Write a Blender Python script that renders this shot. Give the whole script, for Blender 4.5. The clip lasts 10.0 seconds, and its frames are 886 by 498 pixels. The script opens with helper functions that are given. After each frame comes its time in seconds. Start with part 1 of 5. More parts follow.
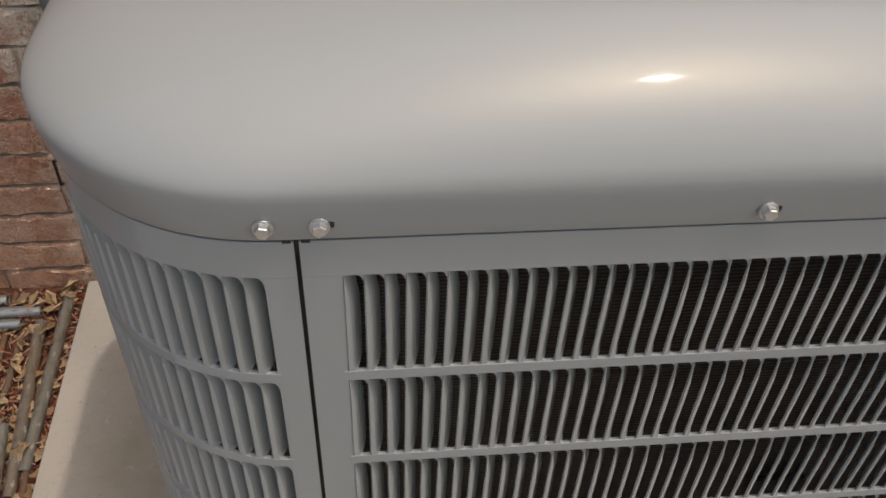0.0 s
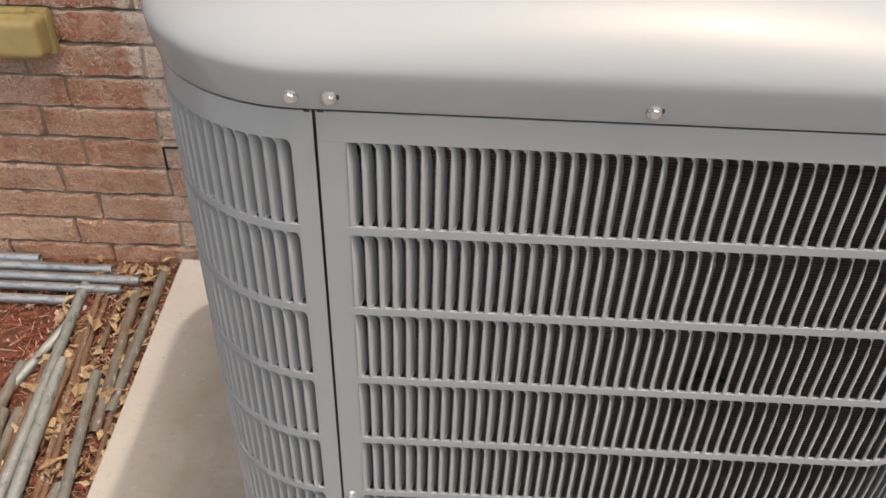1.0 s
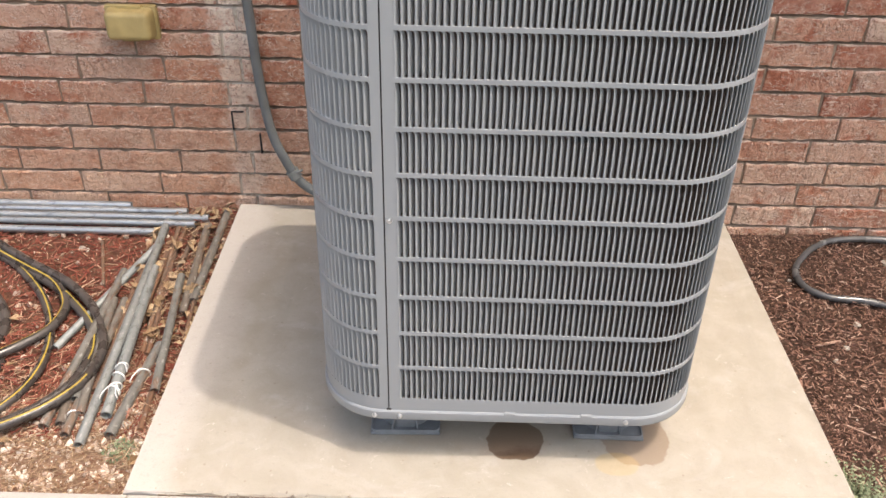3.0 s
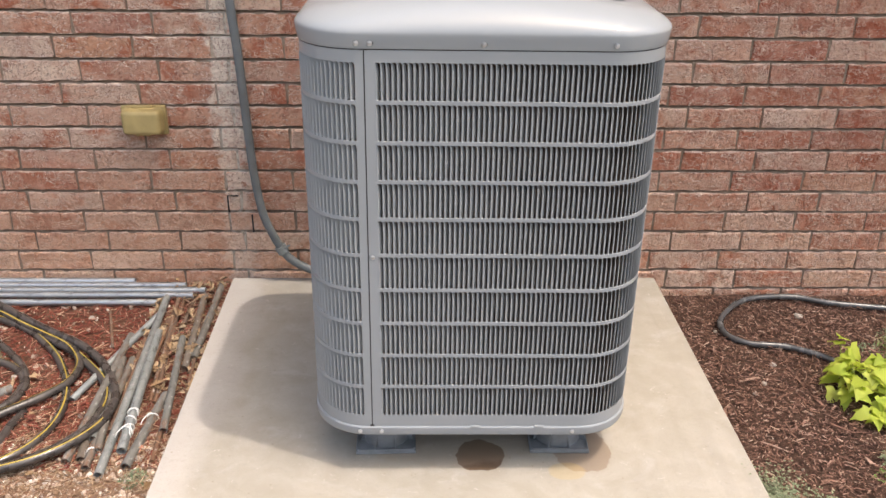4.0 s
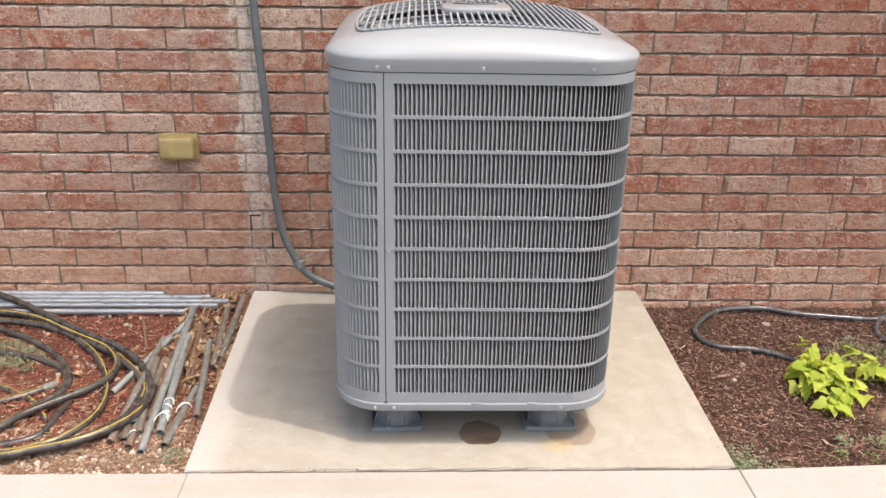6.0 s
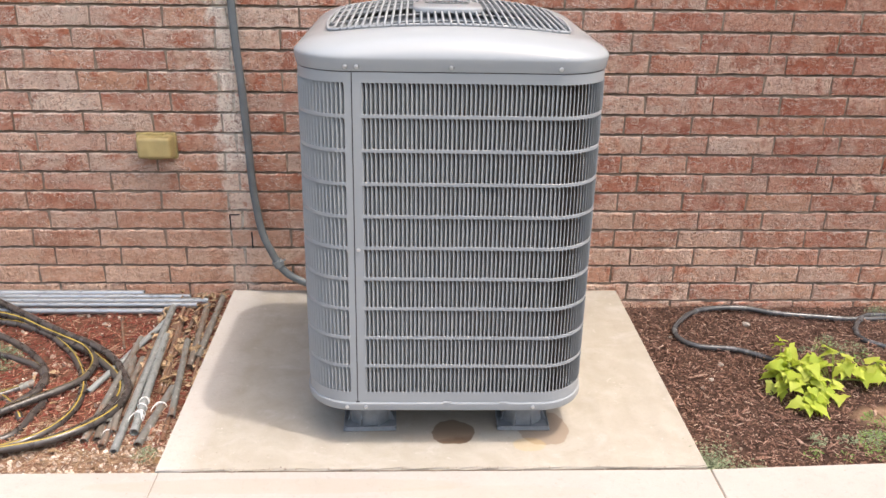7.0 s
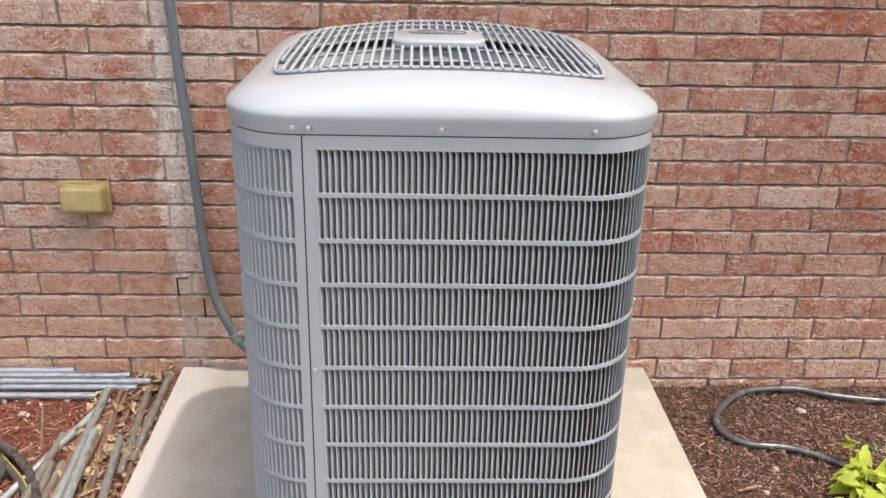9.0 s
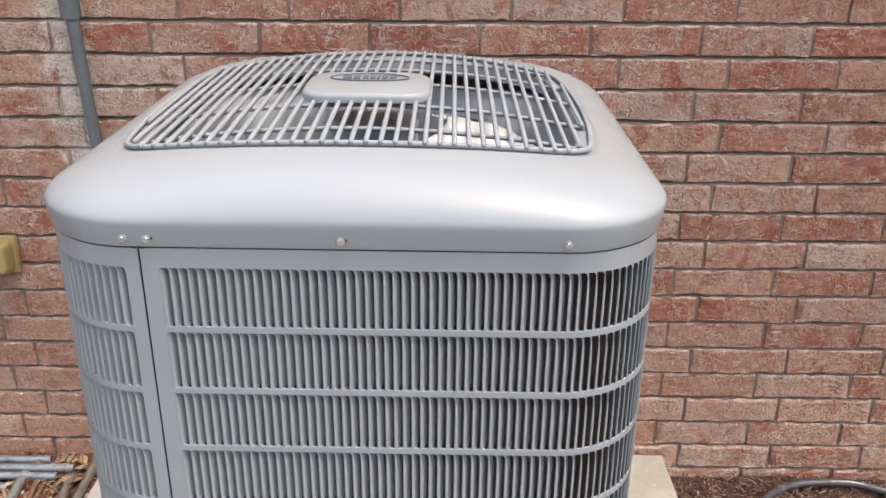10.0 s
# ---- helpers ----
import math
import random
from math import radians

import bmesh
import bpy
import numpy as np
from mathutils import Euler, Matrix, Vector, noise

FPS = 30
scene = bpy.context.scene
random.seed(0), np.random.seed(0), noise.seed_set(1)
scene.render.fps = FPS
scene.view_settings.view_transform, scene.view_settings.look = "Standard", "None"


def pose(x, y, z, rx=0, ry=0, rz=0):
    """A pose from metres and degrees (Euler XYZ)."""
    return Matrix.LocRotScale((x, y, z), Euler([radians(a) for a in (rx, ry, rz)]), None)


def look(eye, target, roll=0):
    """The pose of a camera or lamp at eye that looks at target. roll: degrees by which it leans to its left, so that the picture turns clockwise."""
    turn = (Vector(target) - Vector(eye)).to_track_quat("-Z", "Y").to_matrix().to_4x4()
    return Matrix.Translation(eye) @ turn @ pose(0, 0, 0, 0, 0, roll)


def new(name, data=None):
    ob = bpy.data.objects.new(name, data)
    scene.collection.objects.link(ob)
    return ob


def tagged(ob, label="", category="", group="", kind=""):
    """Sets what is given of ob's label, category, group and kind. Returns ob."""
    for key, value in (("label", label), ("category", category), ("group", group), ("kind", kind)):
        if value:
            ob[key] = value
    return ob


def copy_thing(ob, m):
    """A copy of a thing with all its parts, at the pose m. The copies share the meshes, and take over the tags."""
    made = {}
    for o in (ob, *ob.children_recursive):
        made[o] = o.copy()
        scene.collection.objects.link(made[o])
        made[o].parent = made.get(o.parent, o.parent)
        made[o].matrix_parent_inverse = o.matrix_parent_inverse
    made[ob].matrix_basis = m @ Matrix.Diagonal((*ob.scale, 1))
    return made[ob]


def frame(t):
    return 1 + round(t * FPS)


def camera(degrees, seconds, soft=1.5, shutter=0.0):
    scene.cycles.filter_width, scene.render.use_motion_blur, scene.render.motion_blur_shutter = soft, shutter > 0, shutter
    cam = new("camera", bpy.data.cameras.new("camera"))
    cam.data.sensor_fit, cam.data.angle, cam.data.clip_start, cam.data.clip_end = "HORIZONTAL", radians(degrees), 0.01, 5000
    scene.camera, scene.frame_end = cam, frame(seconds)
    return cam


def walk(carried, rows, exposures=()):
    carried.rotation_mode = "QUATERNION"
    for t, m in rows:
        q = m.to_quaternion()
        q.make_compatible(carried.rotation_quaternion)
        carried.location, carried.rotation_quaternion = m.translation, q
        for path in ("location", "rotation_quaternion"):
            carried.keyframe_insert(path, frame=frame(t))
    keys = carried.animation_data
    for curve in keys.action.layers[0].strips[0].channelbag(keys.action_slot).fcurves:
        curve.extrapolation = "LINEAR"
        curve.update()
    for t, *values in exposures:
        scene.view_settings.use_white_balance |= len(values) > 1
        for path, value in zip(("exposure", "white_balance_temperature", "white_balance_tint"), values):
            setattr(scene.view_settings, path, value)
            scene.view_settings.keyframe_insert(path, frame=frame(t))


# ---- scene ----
cam = camera(54.5, 10.0)
PATH = [
    (0, (-0.21, -1.405, 1.342), (-0.031, 0.052, -0.017), 2.3),
    (0.5, (-0.167, -1.509, 1.348), (-0.094, 0.007, 0.046), 2.5),
    (1, (-0.138, -1.617, 1.363), (-0.171, -0.065, 0.103), 1.6),
    (1.5, (-0.166, -1.788, 1.371), (-0.177, -0.208, 0.145), 0.5),
    (2, (-0.186, -1.971, 1.374), (-0.176, -0.381, 0.161), 0.1),
    (2.5, (-0.134, -2.178, 1.371), (-0.17, -0.529, 0.239), 0.5),
    (2.7, (-0.114, -2.26, 1.375), (-0.155, -0.605, 0.252), 0.7),
    (3.8, (-0.129, -2.719, 1.414), (-0.097, -0.932, 0.516), 0.5),
    (4, (-0.124, -2.797, 1.421), (-0.08, -0.987, 0.57), 0.6),
    (4.5, (-0.105, -2.992, 1.403), (-0.093, -1.155, 0.614), 0.7),
    (5, (-0.146, -3.098, 1.419), (-0.119, -1.246, 0.665), 0.6),
    (5.5, (-0.174, -3.147, 1.416), (-0.122, -1.287, 0.682), 0.6),
    (7, (-0.088, -3.154, 1.415), (-0.026, -1.295, 0.681), 0.8),
    (7.5, (-0.055, -3.104, 1.402), (-0.002, -1.244, 0.669), 0.8),
    (8, (-0.055, -2.905, 1.402), (0.0, -1.045, 0.669), 0.9),
    (8.5, (-0.064, -2.715, 1.423), (-0.004, -0.856, 0.688), 0.9),
    (9, (-0.047, -2.528, 1.416), (0.015, -0.67, 0.68), 1.0),
    (9.5, (0.048, -2.246, 1.443), (0.085, -0.391, 0.697), 0.8),
    (10, (0.123, -2.012, 1.438), (0.104, -0.164, 0.673), 0.3),
]
EXPOSURES = [(0.0, 0.68, 7770, 11), (0.5, 0.96, 7770, 11), (1.0, 1.38, 7820, 12), (1.5, 1.6, 7720, 13), (2.0, 1.81, 7570, 13), (2.5, 1.78, 7470, 13), (4.0, 1.54, 7220, 13), (4.5, 1.59, 7220, 13), (5.0, 1.54, 7170, 13), (5.5, 1.6, 7170, 13), (7.0, 1.74, 7020, 13), (8.5, 1.84, 6970, 13), (9.5, 1.75, 6920, 12), (10.0, 1.58, 6920, 12)]
walk(cam, [(t, look(eye, target, roll)) for t, eye, target, roll in PATH], EXPOSURES)

# ---- world, sun ----
SUN_TO = Vector((0.33, -0.145, 1.0)).normalized()
world = bpy.data.worlds.new("sky")
scene.world = world
world.use_nodes = True
wt = world.node_tree
sky = wt.nodes.new("ShaderNodeTexSky")
sky.sky_type = "NISHITA"
sky.sun_disc = False
sky.sun_elevation = math.asin(SUN_TO.z)
sky.sun_rotation = math.atan2(SUN_TO.x, SUN_TO.y)
sky.dust_density = 4.5
sky.air_density = 1.5
wt.links.new(sky.outputs["Color"], wt.nodes["Background"].inputs["Color"])
wt.nodes["Background"].inputs["Strength"].default_value = 0.15
sun_data = bpy.data.lights.new("sun", "SUN")
sun_data.energy, sun_data.angle, sun_data.color = 0.85, radians(1.0), (1.0, 0.978, 0.94)
sun = new("sun", sun_data)
sun.matrix_world = look(SUN_TO * 20, (0, 0, 0))


# ---- materials ----
class Nodes:
    """A small builder of node materials."""

    def __init__(self, name, rough=0.5, metal=0.0, spec=0.5):
        self.mat = bpy.data.materials.new(name)
        self.mat.use_nodes = True
        self.t = self.mat.node_tree
        self.b = self.t.nodes["Principled BSDF"]
        self.b.inputs["Roughness"].default_value = rough
        self.b.inputs["Metallic"].default_value = metal
        self.b.inputs["Specular IOR Level"].default_value = spec

    def node(self, kind, **values):
        n = self.t.nodes.new(kind)
        for key, value in values.items():
            n.inputs[key.replace("_", " ")].default_value = value
        return n

    def link(self, a, b):
        self.t.links.new(a, b)

    def coords(self, which="Object"):
        return self.t.nodes.new("ShaderNodeTexCoord").outputs[which]

    def place(self):
        return self.t.nodes.new("ShaderNodeNewGeometry").outputs["Position"]

    def stretch(self, vec, s, off=(0, 0, 0)):
        m = self.t.nodes.new("ShaderNodeMapping")
        m.inputs["Scale"].default_value = s
        m.inputs["Location"].default_value = off
        self.link(vec, m.inputs["Vector"])
        return m.outputs["Vector"]

    def noise(self, vec, scale, detail=4.0, rough=0.55, distort=0.0):
        n = self.node("ShaderNodeTexNoise", Scale=scale, Detail=detail, Roughness=rough, Distortion=distort)
        self.link(vec, n.inputs["Vector"])
        return n.outputs["Fac"]

    def voronoi(self, vec, scale, out="Distance"):
        n = self.node("ShaderNodeTexVoronoi", Scale=scale)
        self.link(vec, n.inputs["Vector"])
        return n.outputs[out]

    def ramp(self, fac, stops):
        n = self.t.nodes.new("ShaderNodeValToRGB")
        e = n.color_ramp.elements
        while len(e) < len(stops):
            e.new(0.5)
        for k, (p, c) in enumerate(stops):
            e[k].position = p
            e[k].color = (c, c, c, 1) if isinstance(c, (int, float)) else (*c, 1)
        self.link(fac, n.inputs["Fac"])
        return n.outputs["Color"]

    def mix(self, fac, a, b, mode="MIX"):
        n = self.t.nodes.new("ShaderNodeMix")
        n.data_type, n.blend_type = "RGBA", mode
        for socket, value in ((n.inputs[0], fac), (n.inputs[6], a), (n.inputs[7], b)):
            if isinstance(value, (int, float)):
                socket.default_value = value
            elif isinstance(value, tuple):
                socket.default_value = (*value, 1)
            else:
                self.link(value, socket)
        return n.outputs[2]

    def math(self, op, a, b=0.0):
        n = self.t.nodes.new("ShaderNodeMath")
        n.operation = op
        for socket, value in ((n.inputs[0], a), (n.inputs[1], b)):
            if isinstance(value, (int, float)):
                socket.default_value = value
            else:
                self.link(value, socket)
        return n.outputs[0]

    def random(self, island=False):
        if island:
            return self.t.nodes.new("ShaderNodeNewGeometry").outputs["Random Per Island"]
        return self.t.nodes.new("ShaderNodeObjectInfo").outputs["Random"]

    def color(self, socket):
        if isinstance(socket, tuple):
            self.b.inputs["Base Color"].default_value = (*socket, 1)
        else:
            self.link(socket, self.b.inputs["Base Color"])

    def rough(self, socket):
        self.link(socket, self.b.inputs["Roughness"])

    def bump(self, height, depth, strength=1.0):
        n = self.node("ShaderNodeBump", Strength=strength, Distance=depth)
        self.link(height, n.inputs["Height"])
        self.link(n.outputs["Normal"], self.b.inputs["Normal"])


def paint_material(name, color, rough=0.46):
    """Enamel with a clear coat and faint drawn ripples along the sheet."""
    m = Nodes(name, rough, 0.0, spec=0.05)
    p = m.coords()
    film = m.noise(p, 3.0, 3.0, 0.5)
    m.color(m.mix(m.ramp(film, [(0.3, 0.0), (0.7, 0.5)]), color, tuple(c * 0.92 for c in color)))
    m.rough(m.ramp(m.noise(p, 12.0, 3.0), [(0.3, rough - 0.04), (0.75, rough + 0.06)]))
    m.b.inputs["Coat Weight"].default_value = 0.65
    m.b.inputs["Coat IOR"].default_value = 1.5
    m.b.inputs["Coat Roughness"].default_value = 0.045
    wave = m.noise(m.stretch(p, (0.8, 5.0, 5.0)), 8.0, 4.0, 0.55)
    m.bump(wave, 0.0020, 0.22)
    return m.mat


def brick_material(name, island):
    m = Nodes(name, 0.86, spec=0.3)
    rnd = m.random(island)
    p = m.place()
    shift = m.t.nodes.new("ShaderNodeVectorMath")
    shift.operation = "MULTIPLY_ADD"
    comb = m.t.nodes.new("ShaderNodeCombineXYZ")
    for k in range(3):
        m.link(rnd, comb.inputs[k])
    m.link(comb.outputs[0], shift.inputs[0])
    shift.inputs[1].default_value = (7.0, 3.0, 5.0)
    m.link(p, shift.inputs[2])
    v = shift.outputs[0]
    tone = m.ramp(rnd, [(0.0, (0.350, 0.105, 0.066)), (0.14, (0.570, 0.315, 0.220)), (0.28, (0.440, 0.160, 0.100)), (0.42, (0.680, 0.480, 0.370)), (0.56, (0.400, 0.125, 0.080)),
                        (0.70, (0.560, 0.320, 0.215)), (0.82, (0.690, 0.510, 0.400)), (0.90, (0.760, 0.650, 0.550)), (0.96, (0.560, 0.280, 0.185)), (1.0, (0.500, 0.180, 0.105))])
    blotch = m.noise(m.stretch(v, (1.0, 1.0, 1.5)), 10.0, 4.0, 0.55, 0.5)
    col = m.mix(m.ramp(blotch, [(0.44, 0.0), (0.58, 0.4)]), tone, (0.67, 0.44, 0.345))
    red = m.noise(m.stretch(v, (1.0, 1.0, 1.0), (3, 1, 2)), 9.0, 6.0, 0.6, 0.6)
    col = m.mix(m.ramp(red, [(0.53, 0.0), (0.60, 0.8)]), col, (0.42, 0.135, 0.075))
    dark = m.noise(m.stretch(v, (1.0, 1.0, 1.0), (1, 8, 6)), 40.0, 8.0, 0.7, 1.0)
    col = m.mix(m.ramp(dark, [(0.58, 0.0), (0.68, 0.45)]), col, (0.16, 0.075, 0.058))
    lime = m.noise(m.stretch(v, (1.0, 1.0, 1.9), (9, 4, 1)), 26.0, 10.0, 0.74, 2.4)
    veil = m.noise(m.stretch(v, (1.0, 1.0, 1.3), (5, 5, 5)), 9.0, 5.0, 0.6, 0.5)
    some = m.math("MULTIPLY", m.math("POWER", m.math("FRACT", m.math("MULTIPLY", rnd, 17.3)), 2.0), 0.9)
    col = m.mix(m.math("MULTIPLY", m.ramp(veil, [(0.42, 0.0), (0.56, 1.0)]), some), col, (0.60, 0.49, 0.415))
    crust = m.ramp(lime, [(0.595, 0.0), (0.625, 0.8)])
    col = m.mix(m.math("MULTIPLY", crust, m.ramp(m.noise(p, 2.2, 2.0), [(0.3, 0.5), (0.7, 1.0)])), col, (0.68, 0.585, 0.515))
    # torn plates of clay: pale ragged rims with a red step beside them
    torn = m.noise(m.stretch(v, (1.0, 1.0, 1.6), (2, 6, 3)), 11.0, 7.0, 0.62, 0.5)
    steps = m.math("MULTIPLY", torn, 7.5)
    part_of = m.math("FRACT", steps)
    broken = m.ramp(m.noise(m.stretch(v, (1.0, 1.0, 1.0), (7, 3, 8)), 24.0, 5.0, 0.62), [(0.50, 0.0), (0.55, 0.8)])
    rim = m.ramp(part_of, [(0.0, 0.0), (0.03, 0.85), (0.18, 0.6), (0.27, 0.0)])
    step_red = m.ramp(part_of, [(0.70, 0.0), (0.80, 0.5), (0.985, 0.55), (1.0, 0.0)])
    col = m.mix(m.math("MULTIPLY", step_red, broken), col, (0.29, 0.085, 0.048))
    col = m.mix(m.math("MULTIPLY", rim, broken), col, (0.66, 0.55, 0.455))
    # worn pale edges along the courses
    sepz = m.t.nodes.new("ShaderNodeSeparateXYZ")
    m.link(p, sepz.inputs[0])
    rel = m.math("MULTIPLY", m.math("FRACT", m.math("DIVIDE", m.math("ADD", sepz.outputs[2], 50 * 0.0762 - 0.246 + 0.0664), 0.0762)), 0.0762)
    to_edge = m.math("MINIMUM", rel, m.math("SUBTRACT", 0.0664, rel))
    frayed = m.math("ADD", to_edge, m.math("MULTIPLY", m.math("SUBTRACT", m.noise(v, 45.0, 5.0, 0.6), 0.5), 0.022))
    col = m.mix(m.math("MULTIPLY", m.ramp(m.math("MULTIPLY", frayed, 50.0), [(0.02, 0.75), (0.14, 0.0)]), broken), col, (0.66, 0.56, 0.47))
    # highlight on the bricks' top edges, painted in as a broken pale line
    ledge = m.math("ADD", m.math("SUBTRACT", 0.0664, rel), m.math("MULTIPLY", m.math("SUBTRACT", m.noise(v, 28.0, 6.0, 0.66), 0.5), 0.020))
    kept = m.ramp(m.noise(m.stretch(v, (1.0, 1.0, 1.0), (5, 8, 2)), 9.0, 4.0), [(0.40, 0.0), (0.50, 0.9)])
    col = m.mix(m.math("MULTIPLY", m.ramp(m.math("MULTIPLY", ledge, 50.0), [(0.13, 1.0), (0.21, 0.0)]), kept), col, (0.80, 0.70, 0.61))
    # mortar smeared over the bricks beside the conduit
    sep = m.t.nodes.new("ShaderNodeSeparateXYZ")
    m.link(p, sep.inputs[0])
    wob = m.math("MULTIPLY", m.math("SUBTRACT", m.noise(p, 20.0, 5.0), 0.5), 0.17)
    near = m.math("ABSOLUTE", m.math("ADD", m.math("ADD", sep.outputs[0], 0.775), wob))
    smear = m.math("MULTIPLY", m.ramp(near, [(0.036, 1.0), (0.062, 0.0)]), m.math("MULTIPLY", m.ramp(m.noise(p, 30.0, 8.0, 0.74), [(0.36, 0.0), (0.46, 0.95)]), m.ramp(m.noise(m.stretch(p, (1, 1, 1), (3, 9, 4)), 5.5, 3.0), [(0.36, 0.1), (0.46, 1.0)])))
    col = m.mix(smear, col, (0.80, 0.74, 0.66))
    # thin torn creases: a pale lip above a dark line painting their shade
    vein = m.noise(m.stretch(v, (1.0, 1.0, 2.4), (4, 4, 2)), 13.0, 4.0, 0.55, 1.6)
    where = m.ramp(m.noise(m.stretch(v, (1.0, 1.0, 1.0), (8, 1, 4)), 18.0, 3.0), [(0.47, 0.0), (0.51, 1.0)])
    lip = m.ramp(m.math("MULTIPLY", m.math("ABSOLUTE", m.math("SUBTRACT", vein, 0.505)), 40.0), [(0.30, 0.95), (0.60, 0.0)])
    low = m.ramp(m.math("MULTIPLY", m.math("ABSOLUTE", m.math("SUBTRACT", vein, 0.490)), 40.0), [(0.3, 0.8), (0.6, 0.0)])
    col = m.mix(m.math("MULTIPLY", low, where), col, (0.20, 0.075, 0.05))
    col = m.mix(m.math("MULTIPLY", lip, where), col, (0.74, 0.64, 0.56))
    # a second set of folds, their shade painted as dark lines too
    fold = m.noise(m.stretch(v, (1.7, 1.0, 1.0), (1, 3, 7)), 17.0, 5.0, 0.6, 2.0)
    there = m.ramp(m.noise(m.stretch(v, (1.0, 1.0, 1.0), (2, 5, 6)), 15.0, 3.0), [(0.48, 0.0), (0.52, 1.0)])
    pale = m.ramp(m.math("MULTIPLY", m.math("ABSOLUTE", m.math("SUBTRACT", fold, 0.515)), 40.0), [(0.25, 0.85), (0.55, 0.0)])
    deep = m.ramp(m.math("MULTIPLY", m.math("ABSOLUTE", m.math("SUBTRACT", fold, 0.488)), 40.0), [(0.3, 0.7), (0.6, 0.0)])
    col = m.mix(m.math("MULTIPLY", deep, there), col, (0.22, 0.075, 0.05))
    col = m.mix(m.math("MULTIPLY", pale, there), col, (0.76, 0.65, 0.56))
    # bounce off the sunlit pad painted on the low courses as an ochre tint
    ragged_z = m.math("ADD", sep.outputs[2], m.math("MULTIPLY", m.math("SUBTRACT", m.noise(p, 4.0, 4.0), 0.5), 0.5))
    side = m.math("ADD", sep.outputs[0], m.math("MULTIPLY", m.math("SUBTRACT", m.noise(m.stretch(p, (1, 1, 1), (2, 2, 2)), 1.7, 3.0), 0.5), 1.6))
    col = m.mix(m.math("MULTIPLY", m.ramp(ragged_z, [(0.20, 0.5), (0.56, 0.0)]), m.ramp(m.math("ADD", side, 1.0), [(0.3, 1.0), (0.8, 0.4)])), col, (0.67, 0.445, 0.32))
    # brightness falling off to the right is painted in here, weaker low down
    col = m.mix(m.math("MULTIPLY", m.ramp(m.math("MULTIPLY", side, 0.5), [(0.22, 0.0), (0.62, 0.85)]), m.ramp(ragged_z, [(0.22, 0.15), (0.5, 1.0)])), col, m.mix(1.0, col, (0.76, 0.64, 0.61), "MULTIPLY"))
    shade = m.noise(m.stretch(v, (1.0, 1.0, 1.7), (3, 7, 1)), 30.0, 6.0, 0.66, 0.8)
    col = m.mix(m.ramp(shade, [(0.34, 0.6), (0.50, 0.0)]), col, m.mix(1.0, col, (0.76, 0.64, 0.59), "MULTIPLY"))
    col = m.mix(m.ramp(shade, [(0.56, 0.0), (0.68, 0.35)]), col, (0.74, 0.61, 0.52))
    flecks = m.noise(m.stretch(v, (1.0, 1.0, 1.6), (6, 2, 9)), 85.0, 8.0, 0.75, 1.6)
    col = m.mix(m.ramp(flecks, [(0.66, 0.0), (0.70, 0.6)]), col, (0.70, 0.60, 0.52))
    col = m.mix(m.ramp(flecks, [(0.31, 0.6), (0.35, 0.0)]), col, (0.16, 0.07, 0.05))
    pits = m.noise(v, 190.0, 4.0, 0.7)
    col = m.mix(m.ramp(pits, [(0.3, 0.45), (0.45, 0.0)]), col, (0.10, 0.06, 0.045))
    m.color(m.mix(1.0, col, (1.17, 1.10, 1.05), "MULTIPLY"))
    creases = m.noise(m.stretch(v, (1.0, 1.0, 1.5), (2, 7, 5)), 34.0, 8.0, 0.68, 2.2)
    plates = m.math("ADD", m.math("FLOOR", steps), m.ramp(part_of, [(0.0, 0.0), (0.12, 1.0)]))
    height = m.mix(0.22, m.mix(0.3, creases, lime), pits)
    m.bump(m.math("ADD", m.mix(0.2, height, flecks), m.math("ADD", m.math("MULTIPLY", plates, 0.07), m.math("MULTIPLY", fold, 0.8))), 0.03, 1.0)
    return m.mat


def mortar_material():
    m = Nodes("mortar", 0.95, spec=0.2)
    p = m.place()
    n = m.noise(p, 60.0, 6.0, 0.65)
    col = m.ramp(n, [(0.3, (0.23, 0.167, 0.122)), (0.7, (0.41, 0.32, 0.247))])
    col = m.mix(m.ramp(m.noise(p, 4.0, 4.0), [(0.4, 0.0), (0.65, 0.6)]), col, (0.22, 0.155, 0.115))
    sep = m.t.nodes.new("ShaderNodeSeparateXYZ")
    m.link(p, sep.inputs[0])
    near = m.math("ABSOLUTE", m.math("ADD", sep.outputs[0], 0.775))
    col = m.mix(m.math("MULTIPLY", m.ramp(near, [(0.025, 0.8), (0.06, 0.0)]), m.ramp(n, [(0.4, 0.3), (0.5, 1.0)])), col, (0.62, 0.55, 0.47))
    m.color(col)
    m.bump(n, 0.005, 0.9)
    return m.mat


